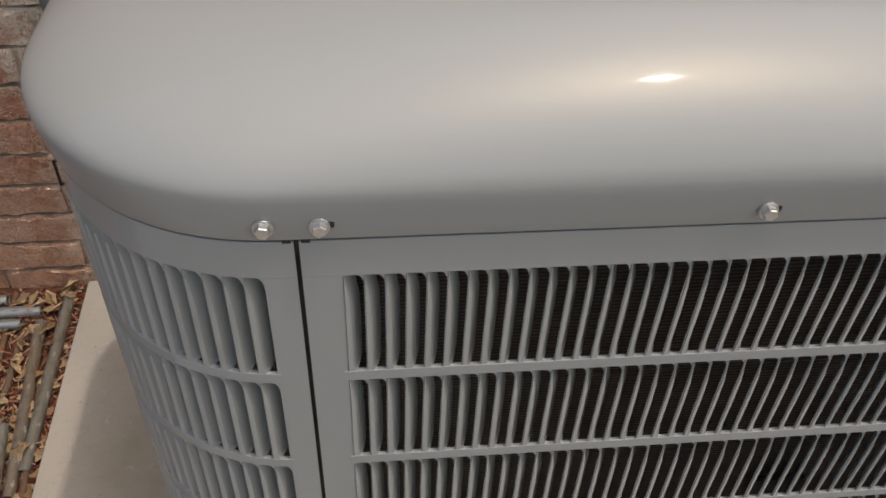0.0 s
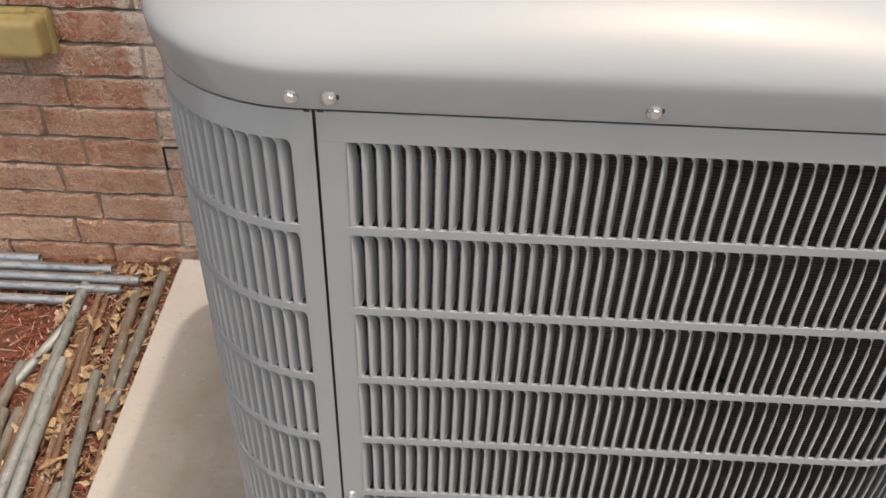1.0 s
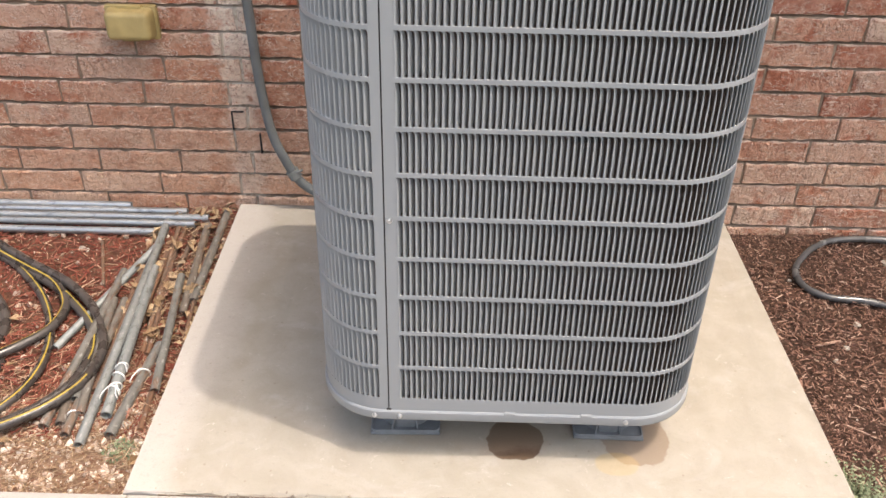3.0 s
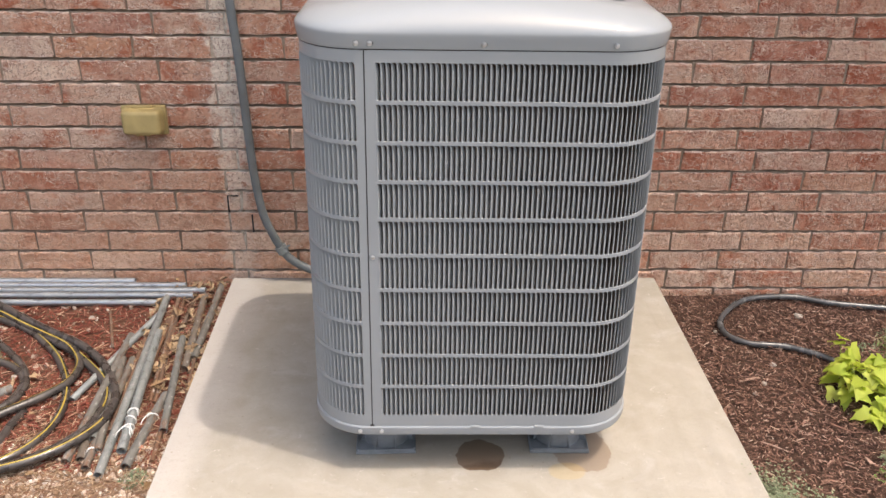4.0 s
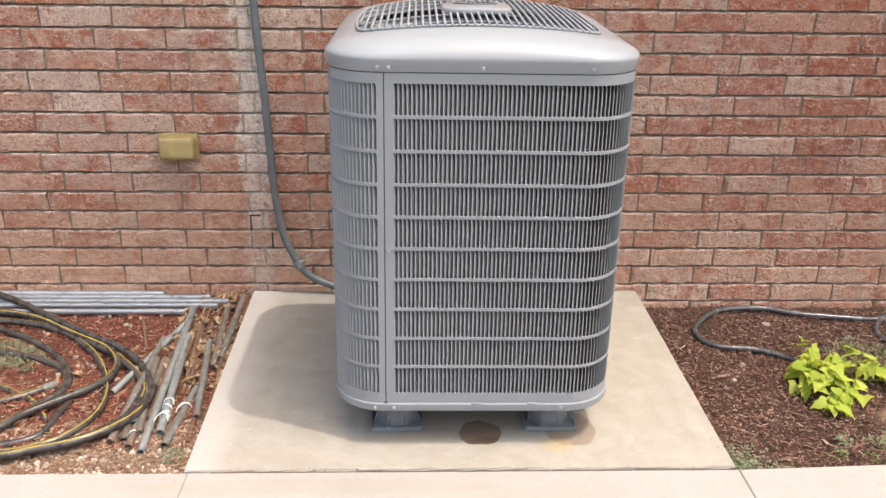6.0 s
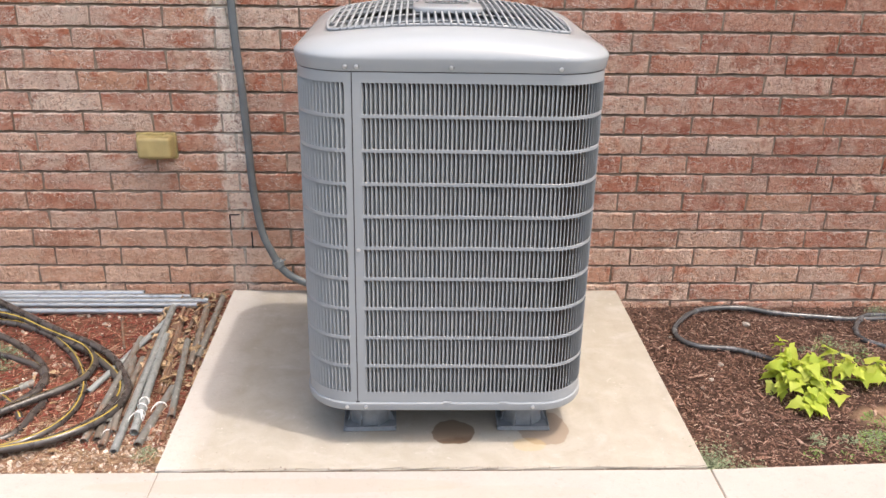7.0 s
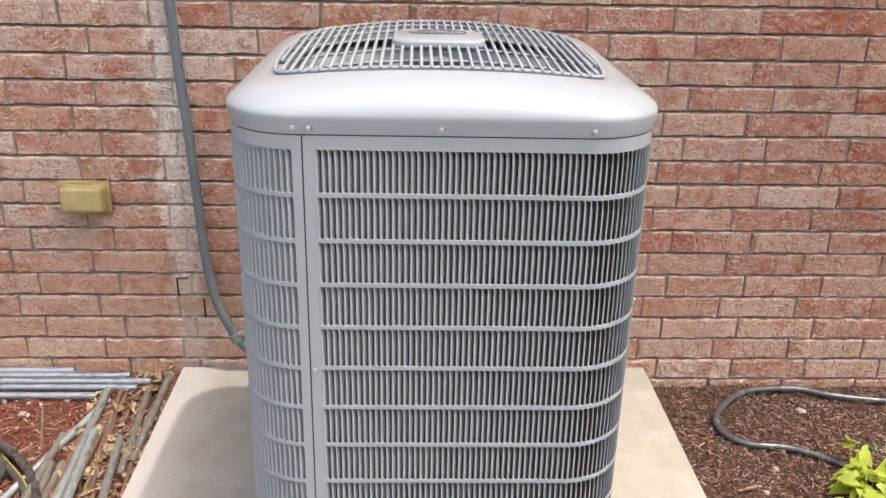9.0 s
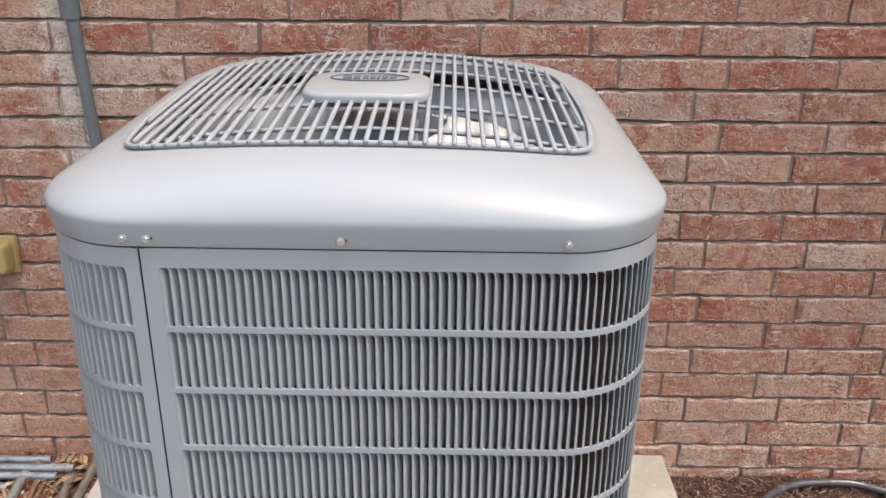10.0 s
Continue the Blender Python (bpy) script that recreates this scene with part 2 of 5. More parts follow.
def concrete_material(name, stains, tone, dirt=False):
    m = Nodes(name, 0.88, spec=0.3)
    p = m.place()
    big = m.noise(p, 2.3, 5.0, 0.6)
    mid = m.noise(p, 11.0, 6.0, 0.62, 0.5)
    fine = m.noise(p, 330.0, 3.0, 0.7)
    col = m.mix(m.ramp(big, [(0.36, 0.0), (0.66, 1.0)]), tuple(c * 0.9 for c in tone), tone)
    if dirt:
        sep0 = m.t.nodes.new("ShaderNodeSeparateXYZ")
        m.link(p, sep0.inputs[0])
        edge = m.math("ADD", sep0.outputs[0], m.math("MULTIPLY", m.math("SUBTRACT", m.noise(p, 5.0, 6.0, 0.6), 0.5), 0.22))
        col = m.mix(m.ramp(m.math("ADD", edge, 1.0), [(0.26, 0.0), (0.35, 0.92)]), col, m.mix(m.ramp(mid, [(0.35, 0.0), (0.65, 1.0)]), (0.264, 0.241, 0.200), (0.310, 0.286, 0.244)))
    col = m.mix(m.ramp(mid, [(0.5, 0.0), (0.72, 0.2)]), col, tuple(c * f for c, f in zip(tone, (0.84, 0.81, 0.77))))
    blot = m.noise(m.stretch(p, (1.0, 1.6, 1.0), (4, 2, 1)), 5.5, 8.0, 0.66, 0.7)
    col = m.mix(m.ramp(blot, [(0.50, 0.0), (0.70, 0.2)]), col, tuple(c * f for c, f in zip(tone, (0.78, 0.75, 0.71))))
    col = m.mix(m.ramp(blot, [(0.32, 0.35), (0.45, 0.0)]), col, tuple(c * f for c, f in zip(tone, (1.0, 1.0, 1.02))))
    grit = m.noise(p, 70.0, 6.0, 0.72)
    col = m.mix(m.ramp(grit, [(0.55, 0.0), (0.7, 0.4)]), col, tuple(c * 0.6 for c in tone))
    streak = m.noise(m.stretch(p, (1.0, 3.0, 1.0)), 30.0, 7.0, 0.7, 1.0)
    col = m.mix(m.ramp(streak, [(0.60, 0.0), (0.74, 0.22)]), col, tuple(min(1.0, c * 1.18) for c in tone))
    col = m.mix(m.ramp(fine, [(0.28, 0.3), (0.45, 0.0)]), col, (0.21, 0.165, 0.13))
    spots = m.voronoi(p, 26.0)
    col = m.mix(m.ramp(spots, [(0.045, 0.5), (0.09, 0.0)]), col, (0.20, 0.155, 0.115))
    chalk = m.noise(m.stretch(p, (1.0, 1.0, 1.0), (6, 3, 2)), 46.0, 7.0, 0.75, 1.2)
    col = m.mix(m.ramp(chalk, [(0.62, 0.0), (0.68, 0.45)]), col, tuple(min(1.0, c * 1.35) for c in tone))
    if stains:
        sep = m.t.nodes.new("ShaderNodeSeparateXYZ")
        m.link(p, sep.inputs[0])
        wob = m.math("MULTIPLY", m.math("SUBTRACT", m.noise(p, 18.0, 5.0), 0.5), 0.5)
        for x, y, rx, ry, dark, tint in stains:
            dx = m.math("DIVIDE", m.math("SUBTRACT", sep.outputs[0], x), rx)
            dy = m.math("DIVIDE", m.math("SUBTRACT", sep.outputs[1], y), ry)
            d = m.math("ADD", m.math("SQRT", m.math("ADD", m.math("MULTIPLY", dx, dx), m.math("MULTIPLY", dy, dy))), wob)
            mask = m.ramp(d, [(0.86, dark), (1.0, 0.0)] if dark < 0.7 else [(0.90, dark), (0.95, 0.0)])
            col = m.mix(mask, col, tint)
    m.color(col)
    m.bump(m.mix(0.5, mid, fine), 0.0035, 0.5)
    return m.mat


def soil_material():
    m = Nodes("soil", 0.97, spec=0.15)
    p = m.place()
    sep = m.t.nodes.new("ShaderNodeSeparateXYZ")
    m.link(p, sep.inputs[0])
    n = m.noise(p, 55.0, 8.0, 0.7)
    brown = m.ramp(n, [(0.3, (0.032, 0.018, 0.013)), (0.7, (0.115, 0.068, 0.05))])
    sandy = m.ramp(n, [(0.3, (0.085, 0.035, 0.022)), (0.7, (0.24, 0.12, 0.078))])
    col = m.mix(m.ramp(m.math("ADD", m.math("MULTIPLY", sep.outputs[0], -0.5), 0.5), [(0.3, 0.0), (0.7, 0.75)]), brown, sandy)
    front = m.math("ADD", m.math("MULTIPLY", sep.outputs[1], -1.0), m.math("MULTIPLY", m.noise(p, 7.0, 4.0), 0.25))
    col = m.mix(m.math("MULTIPLY", m.ramp(front, [(0.98, 0.0), (1.0, 0.8)]), m.ramp(m.math("MULTIPLY", sep.outputs[0], -1.0), [(0.0, 0.0), (0.1, 1.0)])), col, m.mix(n, (0.20, 0.12, 0.085), (0.40, 0.27, 0.19)))
    dx, dy = m.math("MULTIPLY", m.math("SUBTRACT", sep.outputs[0], 1.45), 6.0), m.math("MULTIPLY", m.math("ADD", sep.outputs[1], 0.78), 10.0)
    spot = m.math("ADD", m.math("ADD", m.math("MULTIPLY", dx, dx), m.math("MULTIPLY", dy, dy)), m.math("MULTIPLY", m.noise(p, 9.0, 4.0), 0.8))
    col = m.mix(m.ramp(spot, [(0.6, 0.85), (1.0, 0.0)]), col, (0.30, 0.19, 0.125))
    grass = m.ramp(m.noise(p, 14.0, 6.0), [(0.3, (0.16, 0.13, 0.095)), (0.7, (0.27, 0.225, 0.175))])
    col = m.mix(m.ramp(m.math("MULTIPLY", sep.outputs[1], -0.2), [(0.485, 0.0), (0.5, 1.0)]), col, grass)
    m.color(col)
    m.bump(n, 0.02, 1.0)
    return m.mat


def chip_material(name, stops):
    m = Nodes(name, 0.9, spec=0.2)
    col = m.ramp(m.random(True), stops)
    grain = m.noise(m.stretch(m.place(), (1, 1, 1)), 260.0, 4.0, 0.7)
    m.color(m.mix(m.ramp(grain, [(0.35, 0.5), (0.6, 0.0)]), col, (0.035, 0.02, 0.014)))
    m.bump(grain, 0.002, 0.6)
    return m.mat


def steel_material(name, light, dark, rust, metal=0.55, rough=0.48):
    m = Nodes(name, rough, metal)
    p = m.coords()
    r = m.random()
    base = m.mix(m.noise(m.stretch(p, (1, 1, 0.25)), 40.0, 5.0, 0.6), dark, light)
    base = m.mix(m.math("MULTIPLY", r, 0.4 if metal > 0.3 else 0.85), base, (0.16, 0.155, 0.14) if metal > 0.3 else (0.13, 0.098, 0.074))
    patches = m.noise(m.stretch(p, (1, 1, 0.3)), 22.0, 6.0, 0.68)
    m.color(m.mix(m.ramp(patches, [(0.66 - rust, 0.0), (0.74 - rust * 0.9, 0.85)]), base, (0.17, 0.085, 0.045)))
    col = m.b.inputs["Base Color"].links[0].from_socket
    scale = m.noise(m.stretch(p, (1, 1, 0.5), (4, 2, 7)), 70.0, 7.0, 0.72)
    m.color(m.mix(m.ramp(scale, [(0.56, 0.0), (0.66, 0.55)]), m.mix(m.ramp(scale, [(0.34, 0.6), (0.46, 0.0)]), col, (0.05, 0.04, 0.033)), (0.48, 0.47, 0.45)))
    m.rough(m.ramp(patches, [(0.4, rough), (0.7, 0.8)]))
    m.bump(m.noise(p, 300.0, 3.0), 0.001, 0.4)
    return m.mat


def rubber_material(name, color, rough=0.38):
    m = Nodes(name, rough)
    p = m.place()
    dust = m.noise(p, 26.0, 5.0)
    m.color(m.mix(m.ramp(dust, [(0.45, 0.0), (0.75, 0.45)]), color, tuple(min(1.0, c * 1.5 + 0.035) for c in color)))
    m.rough(m.ramp(dust, [(0.35, rough - 0.08), (0.7, rough + 0.25)]))
    m.bump(m.noise(p, 420.0, 2.0), 0.0006, 0.3)
    return m.mat


def leaf_material(name, stops, veins):
    m = Nodes(name, 0.5, spec=0.4)
    base = m.ramp(m.random(), stops)
    uv = m.coords()
    n = m.noise(uv, 60.0, 4.0)
    col = m.mix(m.ramp(n, [(0.4, 0.0), (0.7, 0.35)]), base, veins)
    m.color(col)
    m.b.inputs["Subsurface Weight"].default_value = 0.0
    trans = m.t.nodes.new("ShaderNodeBsdfTranslucent")
    m.link(col, trans.inputs["Color"])
    both = m.t.nodes.new("ShaderNodeMixShader")
    both.inputs[0].default_value = 0.5
    m.link(m.b.outputs[0], both.inputs[1])
    m.link(trans.outputs[0], both.inputs[2])
    m.link(both.outputs[0], m.t.nodes["Material Output"].inputs["Surface"])
    m.bump(m.noise(uv, 35.0, 3.0), 0.003, 0.5)
    return m.mat


def coil_material():
    m = Nodes("coil_fins", 0.65, 0.25)
    p = m.place()
    sep = m.t.nodes.new("ShaderNodeSeparateXYZ")
    m.link(p, sep.inputs[0])
    rows = m.math("SINE", m.math("MULTIPLY", sep.outputs[2], 2 * math.pi / 0.0030))
    n = m.noise(m.stretch(p, (6, 6, 1)), 60.0, 4.0)
    m.color(m.mix(m.ramp(rows, [(0.0, 0.0), (0.7, 1.0)]), (0.058, 0.041, 0.033), m.ramp(n, [(0.3, (0.085, 0.063, 0.052)), (0.7, (0.155, 0.118, 0.098))])))
    m.bump(rows, 0.001, 0.6)
    return m.mat


def plain_material(name, color, rough=0.5, metal=0.0, vary=0.2, scale=40.0, depth=0.0008):
    m = Nodes(name, rough, metal)
    p = m.coords()
    n = m.noise(p, scale, 5.0)
    m.color(m.mix(m.ramp(n, [(0.35, 0.0), (0.7, 1.0)]), color, tuple(c * (1 - vary) for c in color)))
    m.rough(m.ramp(n, [(0.3, max(0.05, rough - 0.08)), (0.7, rough + 0.1)]))
    m.bump(m.noise(p, scale * 6, 3.0), depth, 0.4)
    return m.mat


PAINT = paint_material("grey_enamel", (0.243, 0.260, 0.273))
PAINT_WIRE = paint_material("grey_coated_wire", (0.235, 0.248, 0.26), 0.6)
PAINT_WIRE.node_tree.nodes["Principled BSDF"].inputs["Coat Weight"].default_value = 0.1
PAINT_DARK = paint_material("grey_enamel_dark", (0.10, 0.11, 0.12), 0.5)
COIL = coil_material()
ZINC = plain_material("zinc_screw", (0.56, 0.57, 0.58), 0.34, 0.9, 0.15, 200.0)
# flat black standing in for the shade inside gaps, holes and open joints
BLACK_GAP = plain_material("gap_black", (0.012, 0.012, 0.013), 0.6)
FAN_GREY = plain_material("fan_blade_grey", (0.68, 0.68, 0.67), 0.45)
RISER = plain_material("grey_plastic_riser", (0.20, 0.215, 0.23), 0.5, 0.0, 0.25, 30.0)
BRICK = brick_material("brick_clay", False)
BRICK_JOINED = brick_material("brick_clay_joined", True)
MORTAR = mortar_material()
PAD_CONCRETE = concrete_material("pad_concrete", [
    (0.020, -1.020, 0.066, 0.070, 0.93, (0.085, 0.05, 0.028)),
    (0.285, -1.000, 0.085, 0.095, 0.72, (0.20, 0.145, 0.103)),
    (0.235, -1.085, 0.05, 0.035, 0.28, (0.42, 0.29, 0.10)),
    # wide ellipse of darker brown on the pad below the front of the unit
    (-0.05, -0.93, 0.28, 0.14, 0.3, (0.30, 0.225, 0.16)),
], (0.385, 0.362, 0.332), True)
WALK_CONCRETE = concrete_material("pavement_concrete", [(-0.45, -1.26, 0.55, 0.035, 0.3, (0.28, 0.235, 0.18)), (0.1, -1.29, 0.3, 0.03, 0.22, (0.30, 0.255, 0.20))], (0.330, 0.311, 0.289))
SOIL = soil_material()
JOINT_SAND = plain_material("joint_sand", (0.20, 0.15, 0.11), 0.95, 0.0, 0.4, 90.0, 0.003)
MULCH_RED = chip_material("red_mulch", [(0.0, (0.16, 0.040, 0.030)), (0.3, (0.31, 0.085, 0.058)), (0.55, (0.215, 0.066, 0.048)), (0.80, (0.40, 0.165, 0.115)), (0.93, (0.58, 0.40, 0.28)), (1.0, (0.11, 0.055, 0.04))])
MULCH_BROWN = chip_material("brown_mulch", [(0.0, (0.055, 0.026, 0.019)), (0.3, (0.142, 0.075, 0.054)), (0.55, (0.215, 0.120, 0.088)), (0.75, (0.265, 0.150, 0.112)), (0.90, (0.360, 0.230, 0.178)), (0.985, (0.44, 0.32, 0.25)), (1.0, (0.070, 0.033, 0.024))])
STRAW = chip_material("dry_straw", [(0.0, (0.34, 0.22, 0.13)), (0.35, (0.60, 0.45, 0.31)), (0.6, (0.26, 0.11, 0.07)), (0.8, (0.42, 0.29, 0.19)), (1.0, (0.20, 0.10, 0.06))])
CRUMB = chip_material("concrete_crumb", [(0.0, (0.34, 0.30, 0.25)), (0.5, (0.26, 0.22, 0.18)), (1.0, (0.40, 0.36, 0.31))])
PEBBLE = chip_material("pale_pebble", [(0.0, (0.52, 0.42, 0.33)), (0.5, (0.42, 0.31, 0.24)), (0.8, (0.66, 0.57, 0.48)), (1.0, (0.75, 0.71, 0.62))])
GALVANISED = steel_material("galvanised_steel", (0.40, 0.435, 0.44), (0.19, 0.21, 0.21), 0.05, 0.5, 0.42)
BRIGHT_ZINC = steel_material("bright_galvanised_steel", (0.46, 0.49, 0.52), (0.24, 0.26, 0.275), 0.03, 0.75, 0.32)
WEATHERED = steel_material("weathered_steel", (0.23, 0.245, 0.235), (0.08, 0.08, 0.072), 0.17, 0.2, 0.62)
RUSTY = steel_material("rusty_steel", (0.15, 0.085, 0.055), (0.085, 0.045, 0.03), 0.25, 0.15, 0.8)
RUBBER = rubber_material("black_rubber", (0.043, 0.037, 0.034), 0.25)
RUBBER_GREY = rubber_material("dark_grey_rubber", (0.055, 0.055, 0.057), 0.15)
YELLOW_STRIPE = rubber_material("yellow_stripe", (0.30, 0.215, 0.030), 0.5)
CONDUIT_GREY = plain_material("grey_pvc", (0.125, 0.138, 0.142), 0.5, 0.0, 0.2, 20.0)
OUTLET_YELLOW = plain_material("aged_yellow_plastic", (0.38, 0.295, 0.125), 0.55, 0.0, 0.25, 18.0, 0.0015)
WHITE_TIE = plain_material("white_string", (0.8, 0.8, 0.78), 0.6)
VINE_LEAF = leaf_material("lime_leaf", [(0.0, (0.38, 0.48, 0.05)), (0.5, (0.48, 0.55, 0.085)), (1.0, (0.56, 0.60, 0.13))], (0.37, 0.49, 0.075))
VINE_STEM = plain_material("green_stem", (0.24, 0.30, 0.06), 0.6)
WEED_LEAF = chip_material("grey_green_weed", [(0.0, (0.14, 0.19, 0.105)), (0.5, (0.22, 0.27, 0.165)), (1.0, (0.31, 0.33, 0.21))])
DRY_LEAF = chip_material("dry_leaf", [(0.0, (0.26, 0.165, 0.09)), (0.4, (0.40, 0.28, 0.17)), (0.75, (0.52, 0.39, 0.25)), (1.0, (0.17, 0.09, 0.05))])


# ---- mesh helpers ----
def part(name, shape, material, parent=None, label="", smooth=False, m=None):
    """Links a bmesh or a (verts, faces) pair as one mesh object under a thing or a part."""
    data = bpy.data.meshes.new(name)
    if isinstance(shape, tuple):
        data.from_pydata([tuple(v) for v in shape[0]], [], shape[1])
    else:
        shape.to_mesh(data)
        shape.free()
    data.validate()
    for mat in material if isinstance(material, list) else [material]:
        data.materials.append(mat)
    if smooth:
        data.shade_smooth()
    ob = new(name, data)
    if parent:
        ob.parent = parent
    if m is not None:
        ob.matrix_basis = m
    if label:
        tagged(ob, label)
    return ob


def flip_outward(data):
    bm = bmesh.new()
    bm.from_mesh(data)
    bmesh.ops.recalc_face_normals(bm, faces=bm.faces)
    bm.to_mesh(data)
    bm.free()


def thing(name, m, label, category, group=""):
    ob = new(name)
    ob.matrix_basis = m
    return tagged(ob, label, category, group)


def box(x0, x1, y0, y1, z0, z1, bevel=0.0, segments=2):
    bm = bmesh.new()
    bmesh.ops.create_cube(bm, size=1.0)
    for v in bm.verts:
        v.co = Vector((x0 + (v.co.x + 0.5) * (x1 - x0), y0 + (v.co.y + 0.5) * (y1 - y0), z0 + (v.co.z + 0.5) * (z1 - z0)))
    if bevel:
        bmesh.ops.bevel(bm, geom=bm.edges[:], offset=bevel, segments=segments, profile=0.6, affect="EDGES")
    return bm


def spline(points, step=0.02):
    """A smooth line through the points."""
    pts = [Vector(p) for p in points]
    out = []
    for k in range(len(pts) - 1):
        a, b, c, d = pts[max(k - 1, 0)], pts[k], pts[k + 1], pts[min(k + 2, len(pts) - 1)]
        n = max(2, int((c - b).length / step))
        for i in range(n):
            t = i / n
            out.append(0.5 * ((2 * b) + (c - a) * t + (2 * a - 5 * b + 4 * c - d) * t * t + (3 * b - a - 3 * c + d) * t ** 3))
    out.append(pts[-1])
    return out


def tube(path, radius, sides=8, arc=(0.0, 2 * math.pi), hollow=0.0, ribs=0.0):
    """Verts and faces of a tube along the path; an arc gives a strip of its skin; hollow: the bore's radius, open at both ends."""
    verts, faces = [], []
    whole = arc[1] - arc[0] > 6.28
    n = sides if whole else sides + 1
    ring_radii = [radius] + ([hollow] if hollow else [])
    before = None
    for k, p in enumerate(path):
        p = Vector(p)
        d = (Vector(path[min(k + 1, len(path) - 1)]) - Vector(path[max(k - 1, 0)])).normalized()
        if before is None:
            side = d.cross(Vector((0, 0, 1)) if abs(d.z) < 0.95 else Vector((0, 1, 0))).normalized()
        else:
            side = (before - d * before.dot(d)).normalized()
        before = side
        top = side.cross(d).normalized()
        for r in ring_radii:
            rr = r * (1 + (ribs if k % 2 else 0.0))
            for i in range(n):
                a = arc[0] + (arc[1] - arc[0]) * i / sides
                verts.append(p + rr * (math.cos(a) * side + math.sin(a) * top))
    per = n * len(ring_radii)
    for k in range(len(path) - 1):
        for w in range(len(ring_radii)):
            for i in range(sides):
                j = (i + 1) % n
                q = [k * per + w * n + i, k * per + w * n + j, (k + 1) * per + w * n + j, (k + 1) * per + w * n + i]
                faces.append(q if w == 0 else q[::-1])
    if whole:
        last = (len(path) - 1) * per
        if hollow:
            for base, turn in ((0, 1), (last, -1)):
                for i in range(n):
                    j = (i + 1) % n
                    faces.append([base + i, base + n + i, base + n + j, base + j][::turn])
        else:
            faces.append(list(range(n))[::-1])
            faces.append([last + i for i in range(n)])
    return verts, faces


def ground_height(x, y):
    left = -0.100 + 0.070 * max(0.0, min(1.0, (y + 0.55) / 0.47))
    right = -0.112 + 0.03 * max(0.0, min(1.0, (y + 0.75) / 0.75))
    z = left if x < 0 else right
    z += 0.010 * noise.noise(Vector((x * 5, y * 5, 0.3))) + 0.006 * noise.noise(Vector((x * 17, y * 17, 2.3)))
    return z if -1.23 < y < 0.03 and abs(x) < 2.6 else -0.10


# ---- wall ----
COURSE, PITCH, JOINT = 0.0762, 0.254, 0.0098
ROW_TOP = 0.246
WALL_TOP = 2.7


# eave of the roof above the wall
eave = tagged(new("roof_eave"), "white painted roof eave above the brick wall", "eave", kind="structure")
EAVE_PAINT = plain_material("eave_paint", (0.62, 0.58, 0.52), 0.6)
part("soffit", box(-6.0, 6.0, -0.312, 0.20, 2.45, 2.47), EAVE_PAINT, eave)
part("fascia", box(-6.0, 6.0, -0.335, -0.313, 2.43, 2.60, 0.003, 1), EAVE_PAINT, eave)


def brick_shape(length, seed, back=0.02):
    """A brick with an uneven face and chipped edges; its face lies at y = 0, its lower left corner at the origin."""
    rng = random.Random(seed)
    h, nx, nz = COURSE - JOINT, 12, 3
    verts, faces = [], []
    for j in range(nz + 1):
        for i in range(nx + 1):
            edge_x, edge_z = i in (0, nx), j in (0, nz)
            x = length * (0.02 + 0.96 * (i - 0.5) / (nx - 1)) if not edge_x else (0.0 if i == 0 else length)
            z = h * (j / nz) if edge_z else h * (0.06 if j == 1 else 0.90)
            if edge_z:
                z += rng.uniform(-0.0022, 0.0018)
                if rng.random() < 0.16:
                    z += rng.uniform(0.001, 0.0042) * (1 if j == 0 else -1)
            elif not edge_x:
                z += rng.uniform(-0.003, 0.003)
            if edge_x:
                x += rng.uniform(-0.0026, 0.0022)
            y = rng.uniform(-0.0025, 0.0015)
            if j == nz:
                y += rng.uniform(0.0030, 0.0068)
            elif j == 0:
                y += rng.uniform(0.0003, 0.0016)
            elif edge_x:
                y += rng.uniform(0.0004, 0.0036)
            verts.append((x, y, z))
    for j in range(nz):
        for i in range(nx):
            a = j * (nx + 1) + i
            faces.append((a, a + 1, a + nx + 2, a + nx + 1))
    rim = [i for i in range(nx + 1)] + [j * (nx + 1) + nx for j in range(1, nz + 1)]
    rim += [nz * (nx + 1) + i for i in range(nx - 1, -1, -1)] + [j * (nx + 1) for j in range(nz - 1, 0, -1)]
    start = len(verts)
    for a in rim:
        verts.append((verts[a][0], back, verts[a][2]))
    for k in range(len(rim)):
        l = (k + 1) % len(rim)
        faces.append((rim[k], start + k, start + l, rim[l]))
    return verts, faces


def brick_rows():
    """Place and length of every brick: x, z of its lower left corner, length, and whether it is one of the nearest."""
    out = []
    for k in range(-4, 33):
        z = ROW_TOP + k * COURSE - (COURSE - JOINT)
        even = k % 2 != 0
        left, right, seam = (-1.244, 1.018, -0.989) if even else (-1.316, 0.947, -0.808)
        joints = [seam - PITCH * n for n in range(22)][::-1] if seam else []
        first = right - PITCH * (7 if even else 6)
        joints += [first + PITCH * n for n in range(26)]
        for a, b in zip(joints, joints[1:]):
            if b < -5.9 or a > 5.9:
                continue
            near = -1.95 < a < 1.62 and -0.12 < z < 1.25
            out.append((a + JOINT / 2, z, b - a - JOINT, near))
    return out


